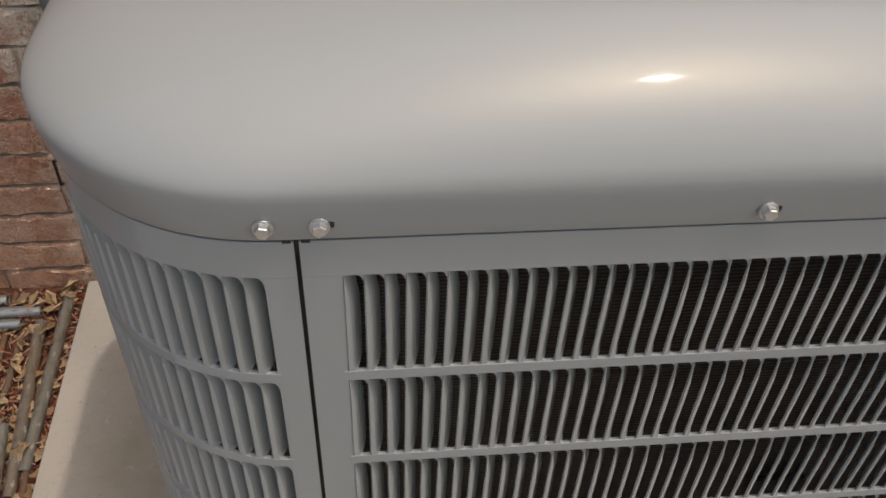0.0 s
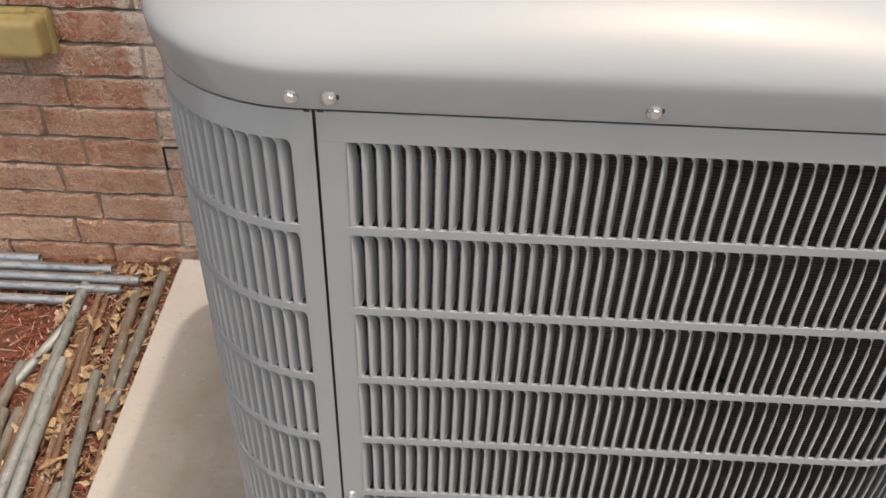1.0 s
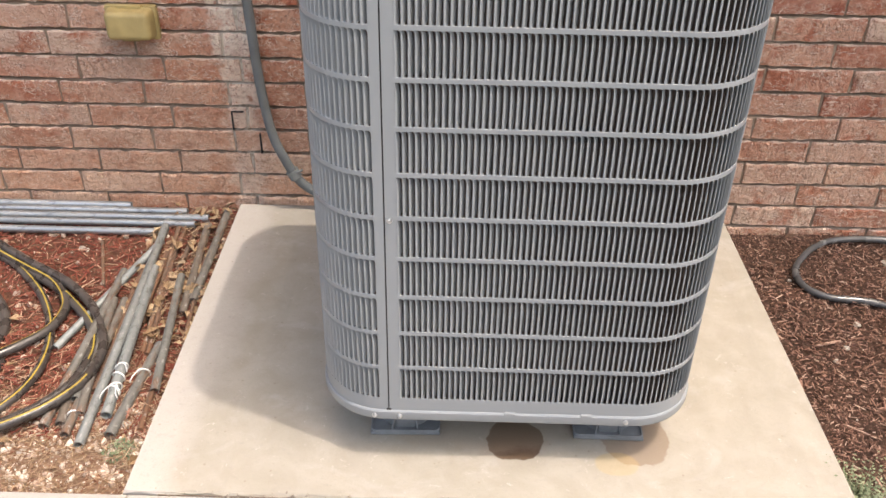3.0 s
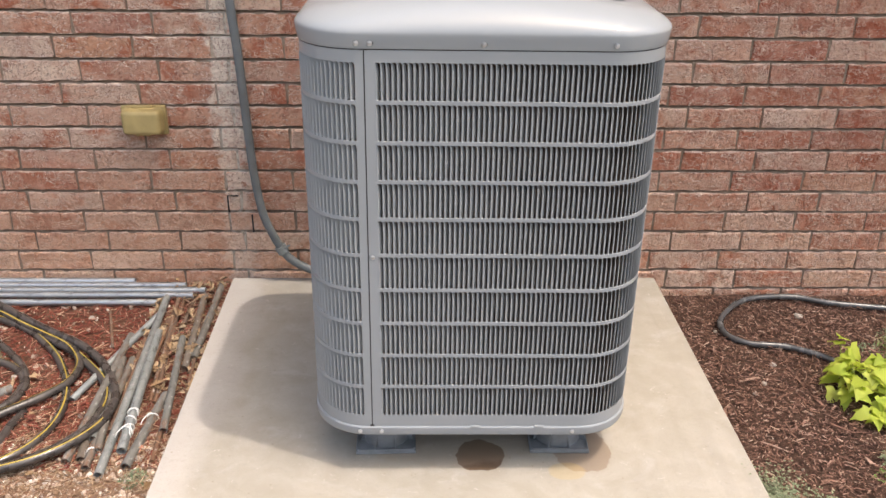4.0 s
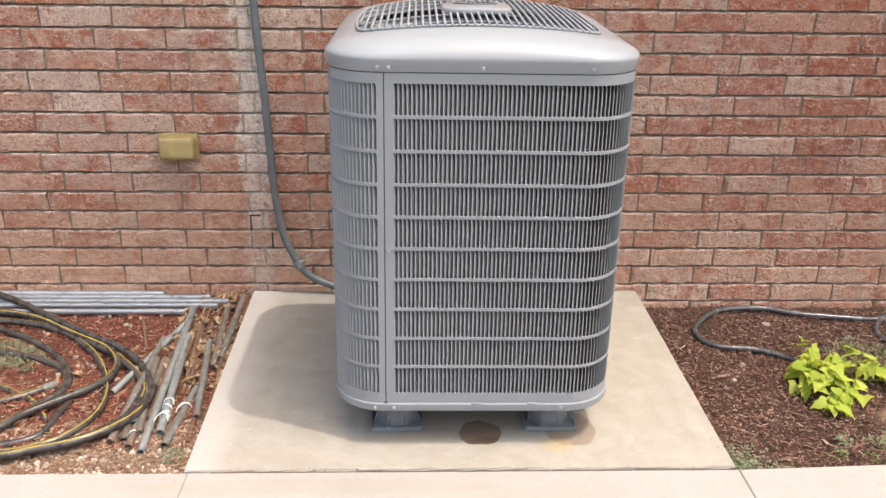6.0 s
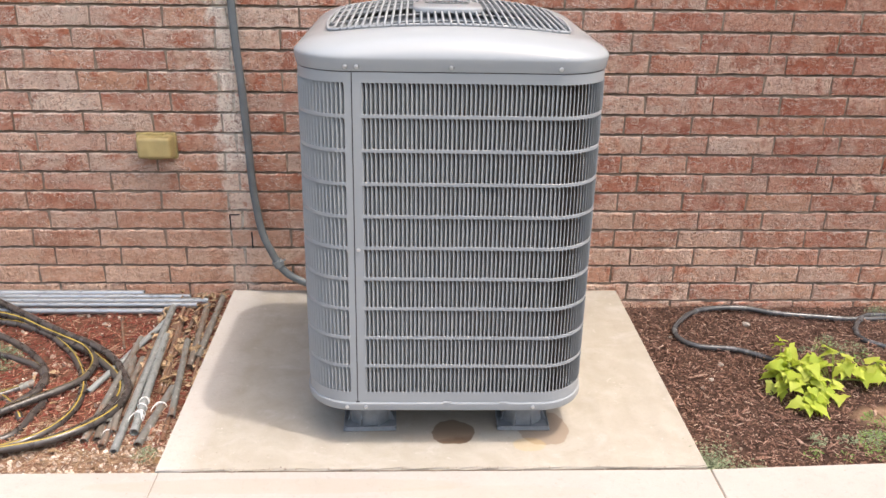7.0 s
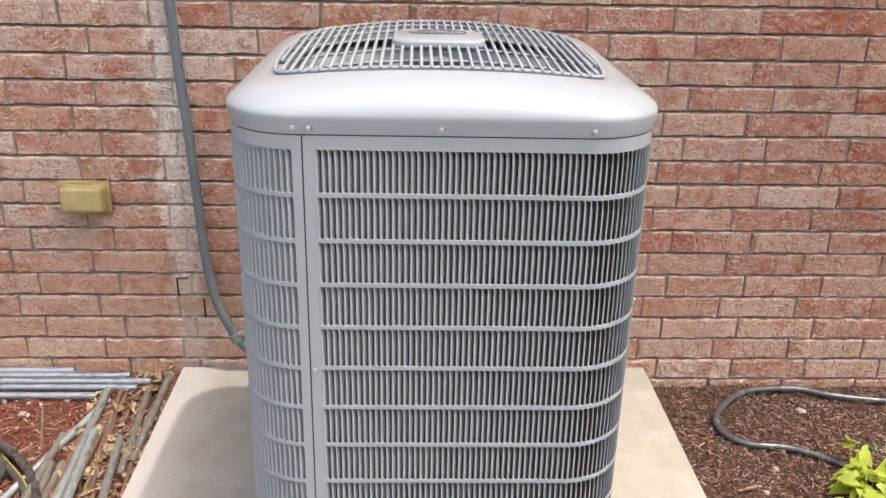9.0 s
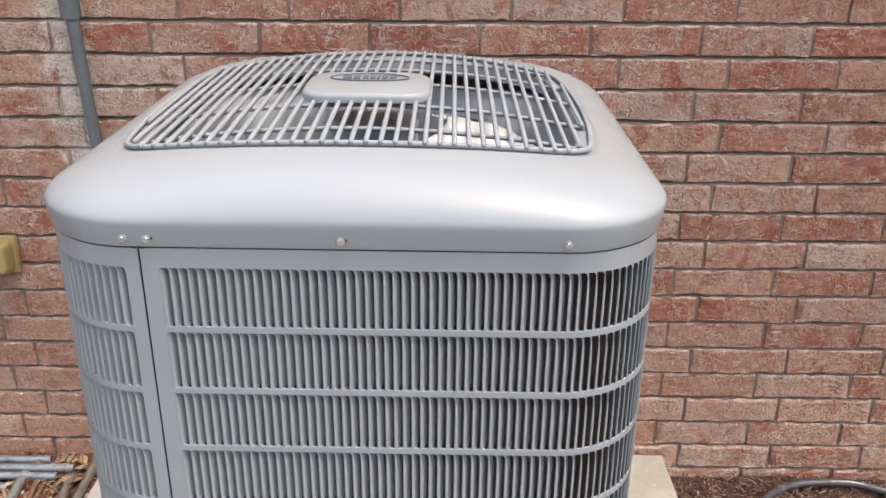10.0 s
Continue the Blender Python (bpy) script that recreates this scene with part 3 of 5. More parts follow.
def mortar_shape():
    """The wall behind the bricks with its joints: bed joints struck back under each course, head joints nearly full."""
    bm = box(-6.0, 6.0, 0.0185, 0.16, -0.4, WALL_TOP)
    bm.verts.index_update()
    verts, faces = [tuple(v.co) for v in bm.verts], [tuple(v.index for v in f.verts) for f in bm.faces]
    bm.free()
    rng = random.Random(77)
    steps = 170
    for k in range(-5, 33):
        z = ROW_TOP + k * COURSE
        first = len(verts)
        for i in range(steps + 1):
            x = -5.95 + 11.9 * i / steps
            lip, rise = rng.uniform(0.0040, 0.0080), rng.uniform(0.40, 0.66)
            verts += [(x, 0.017, z - 0.004), (x, lip, z - 0.004), (x, lip + 0.0015, z + JOINT * 0.15), (x, 0.0155, z + JOINT * rise), (x, 0.019, z + JOINT * rise)]
        for i in range(steps):
            a = first + 5 * i
            faces += [(a + j, a + j + 1, a + j + 6, a + j + 5) for j in range(4)]
    for x, z, length, _ in brick_rows():
        h, g = COURSE - JOINT, JOINT / 2 + 0.003
        y0, y1, top = rng.uniform(0.0065, 0.0105), rng.uniform(0.0065, 0.0105), rng.uniform(0.0005, 0.003)
        a = len(verts)
        x -= JOINT / 2
        verts += [(x - g, y0, z - 0.003), (x + g, y0, z - 0.003), (x + g, y1, z + h - top), (x - g, y1, z + h - top), (x - g, 0.018, z + h - top + 0.001), (x + g, 0.018, z + h - top + 0.001)]
        faces += [(a, a + 1, a + 2, a + 3), (a + 3, a + 2, a + 5, a + 4)]
    return verts, faces


wall_north = tagged(part("wall_north", mortar_shape(), MORTAR), "red and tan tumbled brick house wall with grey-brown mortar joints", "wall", kind="structure")

# black bars stand for the shade in two joints that lost their mortar
for x, z0, z1 in ((-0.806, 0.250, 0.312), (-0.727, 0.172, 0.240)):
    part("open_joint", box(x - 0.0028, x + 0.0022, -0.0034, 0.012, z0, z1, 0.0008, 1), BLACK_GAP, wall_north)
part("open_joint", box(-0.803, -0.770, -0.0034, 0.012, 0.3085, 0.3125, 0.0008, 1), BLACK_GAP, wall_north)

# unseen plain walls added round the yard to darken what the metal reflects
UNSEEN_WALL = plain_material("unseen_wall", (0.17, 0.15, 0.125), 0.8, 0.0, 0.3, 6.0)
tagged(part("wall_south", box(-9.0, 9.0, -7.16, -7.0, -0.4, 1.9), UNSEEN_WALL), "plain brown wall added out of view to darken reflections in the unit", "wall", kind="structure")
tagged(part("wall_west", box(-6.16, -6.0, -7.0, 0.0, -0.4, 2.6), UNSEEN_WALL), "plain brown wall added out of view at the side to darken reflections", "wall", kind="structure")
tagged(part("wall_east", box(7.0, 7.16, -7.0, 0.0, -0.4, 1.9), UNSEEN_WALL), "plain brown wall added out of view at the side to darken reflections", "wall", kind="structure")


# ---- ground, pad, pavement ----
def ground_sheet():
    xs = [-400, -120, -40, -15, -7, -4, -3] + [-2.6 + 0.035 * i for i in range(149)] + [2.8, 4, 7, 15, 40, 120, 400]
    ys = [-400, -120, -40, -15, -7, -4, -2.6, -1.6] + [-1.25 + 0.03 * i for i in range(44)] + [0.3, 1, 7, 40, 120, 400]
    verts = [(x, y, ground_height(x, y)) for y in ys for x in xs]
    n = len(xs)
    faces = [(j * n + i, j * n + i + 1, (j + 1) * n + i + 1, (j + 1) * n + i) for j in range(len(ys) - 1) for i in range(n - 1)]
    return verts, faces


tagged(part("ground", ground_sheet(), SOIL, smooth=True), "brown soil of the planting beds beside the house wall", "ground", kind="structure")


def slab(x0, x1, y0, y1, depth, seed, skew=0.0, top=0.0, bevel=0.006, turn=0.0):
    """A concrete slab with worn, slightly uneven edges; skew moves its far left corner sideways, turn its far right corner back."""
    rng = random.Random(seed)
    bm = box(x0, x1, y0, y1, top - depth, top)
    for v in bm.verts:
        if v.co.y > (y0 + y1) / 2 and v.co.x < (x0 + x1) / 2:
            v.co.x -= skew
        if v.co.y > (y0 + y1) / 2 and v.co.x > (x0 + x1) / 2:
            v.co.y += turn
    along = max(2, int((x1 - x0) / 0.07))
    bmesh.ops.subdivide_edges(bm, edges=[e for e in bm.edges if abs((e.verts[0].co - e.verts[1].co).x) > 0.3 and abs((e.verts[0].co - e.verts[1].co).y) < 0.01], cuts=min(along * 2, 48))
    rim = [e for e in bm.edges if e.verts[0].co.z > top - 0.001 and e.verts[1].co.z > top - 0.001 and len([f for f in e.link_faces if f.normal.z > 0.9]) == 1]
    bmesh.ops.bevel(bm, geom=rim, offset=bevel, segments=3, profile=0.5, affect="EDGES")
    for v in bm.verts:
        if v.co.z > top - 0.02 and v.co.y < y0 + 0.012:
            v.co.y += rng.uniform(-0.002, 0.004)
            v.co.z -= rng.uniform(0.0, 0.003)
    return bm


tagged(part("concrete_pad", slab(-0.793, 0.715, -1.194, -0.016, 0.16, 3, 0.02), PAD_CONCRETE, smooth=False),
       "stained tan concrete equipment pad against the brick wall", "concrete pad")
part("joint_dirt", box(-0.72, 0.71, -1.1959, -1.1942, -0.05, -0.0068), JOINT_SAND, bpy.data.objects["concrete_pad"], "brown dirt in the joint in front of the pad")
pavement = tagged(new("pavement"), "sunlit pale tan concrete walkway slabs", "pavement", kind="structure")
for x0, x1, seed in ((-5.4, -3.868, 5), (-3.864, -2.332, 6), (-2.328, -0.7835, 7), (-0.7825, 0.7215, 8), (0.7245, 2.25, 9), (2.254, 3.8, 10), (3.804, 5.3, 11)):
    part("slab", slab(x0, x1, -2.5, -1.1962, 0.14, seed, top=-0.007, bevel=0.004, turn=0.07 if seed == 9 else 0.0), WALK_CONCRETE, pavement)
for x0, x1 in ((-0.7835, -0.7825), (0.7215, 0.7245)):
    part("joint_sand", box(x0 - 0.0004, x1 + 0.0004, -2.49, -1.20, -0.08, -0.0098), JOINT_SAND, pavement, "brown sand in the joint between two slabs")

# ---- air conditioner ----
UNIT_Y = -0.693
PANEL_H, PANEL_R = 0.3905, 0.135
LID_H, LID_R = 0.3945, 0.139
ZB, ROW_PITCH, RAIL = 0.1662, 0.0863, 0.0088
ROWS = 10
SLOT_PITCH = 0.01105


def rim_point(s, h, r):
    """The point, along-direction and outward normal at the length s round a rounded square; 0 is the middle of the front, right is positive."""
    a, q = h - r, r * math.pi / 2
    side = 2 * a + q
    total = 4 * side
    s = (s + a) % total
    k = int(s // side)
    u = s - k * side
    if u <= 2 * a:
        p, t, n = Vector((-a + u, -h)), Vector((1, 0)), Vector((0, -1))
    else:
        w = (u - 2 * a) / r
        n = Vector((math.sin(w), -math.cos(w)))
        t = Vector((math.cos(w), math.sin(w)))
        p = Vector((a, -a)) + n * r
    for _ in range(k):
        p, t, n = (Vector((-v.y, v.x)) for v in (p, t, n))
    return p, t, n


def rim_length(h, r):
    return 4 * (2 * (h - r) + r * math.pi / 2)


def swept(s0, s1, profile, h=PANEL_H, r=PANEL_R, step=0.0125, closed=False):
    """Verts and faces of a closed profile of (depth inward, z) swept round the casing from s0 to s1."""
    n = max(1, int(math.ceil((s1 - s0) / step)))
    verts, faces, m = [], [], len(profile)
    rings = n if closed else n + 1
    for k in range(rings):
        p, _, out = rim_point(s0 + (s1 - s0) * k / n, h, r)
        for d, z in profile:
            verts.append((p.x - out.x * d, p.y - out.y * d, z))
    for k in range(n):
        for i in range(m):
            j, l = (i + 1) % m, (k + 1) % rings
            faces.append((k * m + i, l * m + i, l * m + j, k * m + j))
    if not closed:
        faces.append(tuple(range(m)))
        faces.append(tuple(n * m + i for i in range(m))[::-1])
    return verts, faces


def band(z0, z1, out=0.0, deep=0.0016, soft=0.0012):
    return [(-out + soft, z0), (-out, z0 + soft), (-out, z1 - soft), (-out + soft, z1), (deep, z1), (deep, z0)]


def joined(shapes):
    verts, faces = [], []
    for v, f in shapes:
        k = len(verts)
        verts += list(v)
        faces += [tuple(i + k for i in q) for q in f]
    return verts, faces


def mend(ob, smooth_angle=None):
    flip_outward(ob.data)
    if smooth_angle:
        ob.data.shade_smooth()
        ob.data.set_sharp_from_angle(angle=radians(smooth_angle))
    return ob


ac = thing("air_conditioner", pose(-0.0048, UNIT_Y, 0, 0, 0.32, 0), "grey painted metal outdoor air conditioner with louvered sides on plastic risers", "air conditioner")
LOOP = rim_length(PANEL_H, PANEL_R)
SEAM, MAIN_START, LEFT_END = -0.2455, -0.2235, -0.2640
SEAM_BACK = 1.42

# main panel: from the seam round the right corner to the back; corner panel: from the seam round the left corner
PANELS = [("front_panel", SEAM + 0.0013, SEAM_BACK - 0.002, MAIN_START, SEAM_BACK - 0.03, 1),
          ("corner_panel", SEAM_BACK + 0.002 - LOOP, SEAM - 0.0013, SEAM_BACK + 0.03 - LOOP, LEFT_END, -1)]

SLOT_TOP = ZB + ROWS * ROW_PITCH - RAIL / 2


def slat_shape(height):
    """One pressed louver blade: x along the panel, y inward, z up from the slot's lower edge; with the rounded corner of its slot."""
    levels = [(0.0, 1.35, 0.35), (0.03, 1.06, 0.8), (0.075, 0.98, 1.0), (0.5, 1.0, 1.0), (0.74, 0.86, 1.0), (0.91, 0.40, 0.92), (1.0, 0.15, 0.5)]
    verts, faces = [], []
    for lift, wide, deep in levels:
        w = 0.0033 * wide
        front = [(0.0, 0.0003), (0.0006, -0.0007 * deep), (w, 0.0003 * deep), (w + 0.0021 * deep, 0.0044 * deep), (w + 0.0054 * deep, 0.0098 * deep)]
        back = [(u - 0.0008, d + 0.0006) for u, d in front][::-1]
        back[-1] = (0.0, 0.0009)
        for u, d in front + back:
            verts.append((u, d, lift * height))
    m = 10
    for k in range(len(levels) - 1):
        for i in range(m):
            j = (i + 1) % m
            faces.append((k * m + i, k * m + j, (k + 1) * m + j, (k + 1) * m + i))
    faces.append(tuple(range(m))[::-1])
    faces.append(tuple((len(levels) - 1) * m + i for i in range(m)))
    # rounded corners where the slot meets the next blade
    turns = (0.0, 0.39, 0.79, 1.18, 1.571)
    for edge, way, r, tall in ((height, -1, 0.0046, 0.0080), (0.0, 1, 0.0028, 0.0034)):
        a = len(verts)
        corner = [(SLOT_PITCH, edge)] + [(SLOT_PITCH - r + r * math.sin(w), edge + way * (tall - tall * math.cos(w))) for w in turns]
        verts += [(u, 0.0003, z) for u, z in corner]
        faces += [(a, a + k, a + k + 1)[::-way] for k in range(1, 5)]
    return verts, faces


SLOT_H = ROW_PITCH - RAIL
slat_mesh = bpy.data.meshes.new("slat")
slat_mesh.from_pydata(*(lambda vf: (vf[0], [], vf[1]))(slat_shape(SLOT_H + 0.0006)))
slat_mesh.materials.append(PAINT)
slat_mesh.shade_smooth()
slat_mesh.set_sharp_from_angle(angle=radians(11))
slat_verts, slat_faces = slat_shape(SLOT_H + 0.0006)

slat_jobs = []
for name, s0, s1, a, b, way in PANELS:
    frame_shape = joined([
        swept(s0, s1, band(SLOT_TOP, 1.0500, soft=0.0002)),
        swept(s0, s1, band(0.132, ZB + RAIL / 2, soft=0.0002)),
        swept(s0, a, band(ZB + RAIL / 2, SLOT_TOP, soft=0.00005)),
        swept(b, s1, band(ZB + RAIL / 2, SLOT_TOP, soft=0.00005)),
    ])
    panel = part(name, frame_shape, PAINT, ac, "louvered grey sheet metal side panel")
    mend(panel, 30)
    for k in range(1, ROWS):
        z = ZB + k * ROW_PITCH
        rail = part("rail", swept(a - 0.002, b + 0.002, band(z - RAIL / 2, z + RAIL / 2, 0.0004, 0.0022, 0.0005)), PAINT, panel)
        mend(rail, 30)
    count = int((b - a) / SLOT_PITCH)
    starts = [a + i * SLOT_PITCH for i in range(count)] if way > 0 else [b - (i + 1) * SLOT_PITCH for i in range(count)]
    rest = []
    for row in range(ROWS):
        z = ZB + row * ROW_PITCH + RAIL / 2 - 0.0003
        for s in starts:
            p, t, out = rim_point(s + 0.0015, PANEL_H, PANEL_R)
            m = Matrix(((t.x, -out.x, 0, p.x - t.x * 0.0015), (t.y, -out.y, 0, p.y - t.y * 0.0015), (0, 0, 1, z), (0, 0, 0, 1)))
            if row >= 4 and -0.32 < s < 0.26:
                slat_jobs.append((m, panel))
            else:
                rest.append(m)
    arr = np.array([[*v, 1.0] for v in slat_verts])
    verts = np.concatenate([(arr @ np.array(m).T)[:, :3] for m in rest])
    faces = [tuple(i + k * len(slat_verts) for i in f) for k in range(len(rest)) for f in slat_faces]
    far = part("slats", (verts.tolist(), faces), PAINT, panel)
    tagged(far, kind="stuff")
    far.data.shade_smooth()
    far.data.set_sharp_from_angle(angle=radians(11))

# black sheets stand in for the shade under the lid and behind the seam
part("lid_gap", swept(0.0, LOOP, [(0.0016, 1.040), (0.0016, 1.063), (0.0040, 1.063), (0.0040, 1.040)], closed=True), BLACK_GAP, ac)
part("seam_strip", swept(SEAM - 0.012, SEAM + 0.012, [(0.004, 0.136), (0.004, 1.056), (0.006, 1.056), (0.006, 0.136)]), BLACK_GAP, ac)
mend(part("coil", swept(0.0, LOOP, [(0.024, 0.140), (0.024, 1.040), (0.046, 1.040), (0.046, 0.140)], closed=True, step=0.02), COIL, ac, "dark finned condenser coil"), 40)

# black block in place of a dark hole on the coil
part("sensor_block", box(0.076, 0.118, -PANEL_H + 0.0120, -PANEL_H + 0.0170, 0.748, 0.778, 0.002, 1), BLACK_GAP, ac)

# base pan
mend(part("base_pan", joined([
    swept(0.0, LOOP, [(0.03, 0.117), (-0.003, 0.115), (-0.0045, 0.119), (-0.0045, 0.1355), (-0.0022, 0.1385), (0.03, 0.1385)], PANEL_H, PANEL_R, closed=True)]), PAINT, ac, "grey base pan with rolled lip"), 35)
floor_bm = bmesh.new()
bmesh.ops.create_circle(floor_bm, cap_ends=True, segments=48, radius=0.43)
for v in floor_bm.verts:
    p, _, _ = rim_point((math.atan2(v.co.x, -v.co.y) / (2 * math.pi)) * LOOP, PANEL_H - 0.02, PANEL_R)
    v.co = Vector((p.x, p.y, 0.123))
part("pan_floor", floor_bm, PAINT_DARK, ac)
for x in (0.003, 0.160):
    part("clip", box(x - 0.011, x + 0.011, -PANEL_H - 0.0056, -PANEL_H + 0.001, 0.1345, 0.1415, 0.001), PAINT, ac)

# lid
GRILLE_X, GRILLE_Y = -0.0045, 0.015
GRILLE_A, GRILLE_B, GRILLE_N = 0.3057, 0.297, 18.0
SIDE_BOW, FRONT_BOW, BACK_BOW = 0.022, 0.0435, 0.0575
SKIRT = 1.0525


def dome(x, y):
    """Height of the lid's crowned top; y from the unit's middle."""
    crown = max(0.0, 1 - (x / 0.33) ** 2) * max(0.0, 1 - ((y - GRILLE_Y) / 0.32) ** 2)
    return 1.1528 + 0.016 * y - 0.255 * x * x + 0.008 * crown


def side_at(y):
    return GRILLE_A + SIDE_BOW * max(0.0, 1 - ((y - GRILLE_Y) / 0.25) ** 2)


def end_at(x, back):
    return GRILLE_B - (BACK_BOW if back else FRONT_BOW) * ((x - GRILLE_X) / GRILLE_A) ** 2


def opening(angle, grow=0.0):
    """The edge of the fan opening, a rounded square with bowed sides."""
    c, s = math.cos(angle), math.sin(angle)
    lo, hi = 0.05, 0.6
    for _ in range(30):
        r = (lo + hi) / 2
        a = side_at(GRILLE_Y + r * s) + grow
        b = max(0.02, end_at(GRILLE_X + r * c, s > 0) + grow)
        if abs(r * c / a) ** GRILLE_N + abs(r * s / b) ** GRILLE_N < 1:
            lo = r
        else:
            hi = r
    return Vector((GRILLE_X + lo * c, GRILLE_Y + lo * s))


def lid_shape():
    n, rings = 200, []
    length = rim_length(LID_H, LID_R)
    outer = [rim_point(length * k / n, LID_H, LID_R) for k in range(n)]
    base, bulge = 1.083, 0.0030

    def ring(offset, height):
        rings.append([(p.x - o.x * offset, p.y - o.y * offset, height) for p, _, o in outer])

    def shoulder(w):
        out = []
        for p, _, o in outer:
            front = max(0.0, -o.y) ** 2
            wide, power = 0.068 + 0.033 * front, 2 / (2.0 - 0.35 * front)
            across, up = wide * (1 - math.cos(w) ** power) - bulge, math.sin(w) ** power
            x, y = p.x - o.x * across, p.y - o.y * across
            out.append((x, y, base + (dome(x, y) - base) * up))
        rings.append(out)

    ring(0.0062, SKIRT + 0.012)
    ring(0.0044, SKIRT + 0.012)
    ring(0.0040, SKIRT)
    ring(0.0028, SKIRT)
    ring(0.0022, SKIRT + 0.0012)
    for offset, z in ((0.0012, 1.058), (0.0000, 1.0635), (-0.0012, 1.069), (-0.0021, 1.0745), (-0.0027, 1.079)):
        ring(offset, z)
    ring(-bulge, base)
    for k in range(1, 19):
        shoulder(max(0.0, k / 18 * math.pi / 2 - 1e-6))
    inner = rings[-1]
    angles = [math.atan2(y - GRILLE_Y, x - GRILLE_X) for x, y, _ in inner]
    edge = {g: [opening(a, g) for a in angles] for g in (0.014, 0.009, 0.004, 0.0, -0.012, -0.020, -0.024)}
    for k in range(1, 7):
        w = k / 6
        out = []
        for (x, y, _), q in zip(inner, edge[0.014]):
            px, py = x + (q.x - x) * w, y + (q.y - y) * w
            out.append((px, py, dome(px, py)))
        rings.append(out)
    for grow, drop in ((0.009, 0.0010), (0.004, 0.0030), (0.0, 0.0040), (-0.012, 0.005), (-0.020, 0.008), (-0.024, 0.03)):
        rings.append([(q.x, q.y, dome(q.x, q.y) - drop) for q in edge[grow]])
    verts = [v for r in rings for v in r]
    faces = [(k * n + i, k * n + (i + 1) % n, (k + 1) * n + (i + 1) % n, (k + 1) * n + i) for k in range(len(rings) - 1) for i in range(n)]
    return verts, faces


lid = part("lid", lid_shape(), PAINT, ac, "rounded glossy grey lid with a shallow crown")
mend(lid, 50)

# fan guard
guard = part("fan_guard", tube([(*opening(a), dome(*opening(a)) + 0.001) for a in [2 * math.pi * k / 120 for k in range(121)]], 0.0038, 8), PAINT_WIRE, lid, "grey coated wire fan guard", smooth=True)
WIRE_GAP, WIRE_COUNT = 0.0184, 35
for i in range(WIRE_COUNT):
    x = GRILLE_X + WIRE_GAP * (i - (WIRE_COUNT - 1) / 2)
    y0, y1 = GRILLE_Y - end_at(x, False) - 0.004, GRILLE_Y + end_at(x, True) + 0.004
    if i in (0, WIRE_COUNT - 1):
        y0, y1 = -0.107, 0.158
    elif i in (1, WIRE_COUNT - 2):
        y0, y1 = -0.221, 0.252
    path = []
    for k in range(17):
        y = y0 + (y1 - y0) * k / 16
        path.append((x, y, dome(x, y) + 0.0035))
    part("wire", tube(path, 0.0035, 6), PAINT_WIRE, guard, smooth=True)
for y in (-0.213, -0.097, 0.040, 0.148, 0.244):
    half = min(side_at(y), GRILLE_A + 0.012)
    part("cross_wire", tube([(GRILLE_X - half + 2 * half * k / 18, y, dome(GRILLE_X - half + 2 * half * k / 18, y) - 0.0025) for k in range(19)], 0.0032, 6), PAINT_WIRE, guard, smooth=True)

PLATE_Y = -0.030
plate_bm = box(-0.100, 0.089, PLATE_Y - 0.076, PLATE_Y + 0.076, 0.0, 0.013)
bmesh.ops.bevel(plate_bm, geom=[e for e in plate_bm.edges if abs((e.verts[0].co - e.verts[1].co).z) > 0.01], offset=0.042, segments=6, profile=0.5, affect="EDGES")
bmesh.ops.bevel(plate_bm, geom=[e for e in plate_bm.edges if e.verts[0].co.z > 0.012 and e.verts[1].co.z > 0.012], offset=0.006, segments=3, profile=0.5, affect="EDGES")
for v in plate_bm.verts:
    v.co.z += dome(v.co.x, v.co.y) + 0.0030
plate = mend(part("name_plate", plate_bm, PAINT, lid, "smooth grey badge plate on the fan guard"), 40)
badge_y = PLATE_Y + 0.030
badge = []
for a in [2 * math.pi * k / 48 for k in range(49)]:
    x, y = -0.006 + 0.060 * math.cos(a), badge_y + 0.024 * math.sin(a)
    badge.append((x, y, dome(x, y) + 0.0162))
# badge in dark enamel: shadows of raised lettering put into its colour
part("badge", tube(badge, 0.0013, 5), PAINT_DARK, plate, smooth=True)
for k, (x, wide) in enumerate(((-0.040, 0.014), (-0.025, 0.010), (-0.012, 0.008), (-0.001, 0.008), (0.008, 0.005), (0.018, 0.009), (0.030, 0.010))):
    top = dome(x, badge_y) + 0.0158
    part("badge_bar", box(x - wide / 2, x + wide / 2, badge_y - 0.009, badge_y + 0.009, top - 0.002, top + 0.0012, 0.0005, 1), PAINT_DARK, plate)


# fan, motor and shroud under the guard
def cylinder_shape(r0, r1, z0, z1, n=32, caps=True):
    verts = [(r * math.cos(2 * math.pi * i / n), r * math.sin(2 * math.pi * i / n), z) for r, z in ((r0, z0), (r1, z1)) for i in range(n)]
    faces = [(i, (i + 1) % n, n + (i + 1) % n, n + i) for i in range(n)]
    if caps:
        faces += [tuple(range(n))[::-1], tuple(range(n, 2 * n))]
    return verts, faces


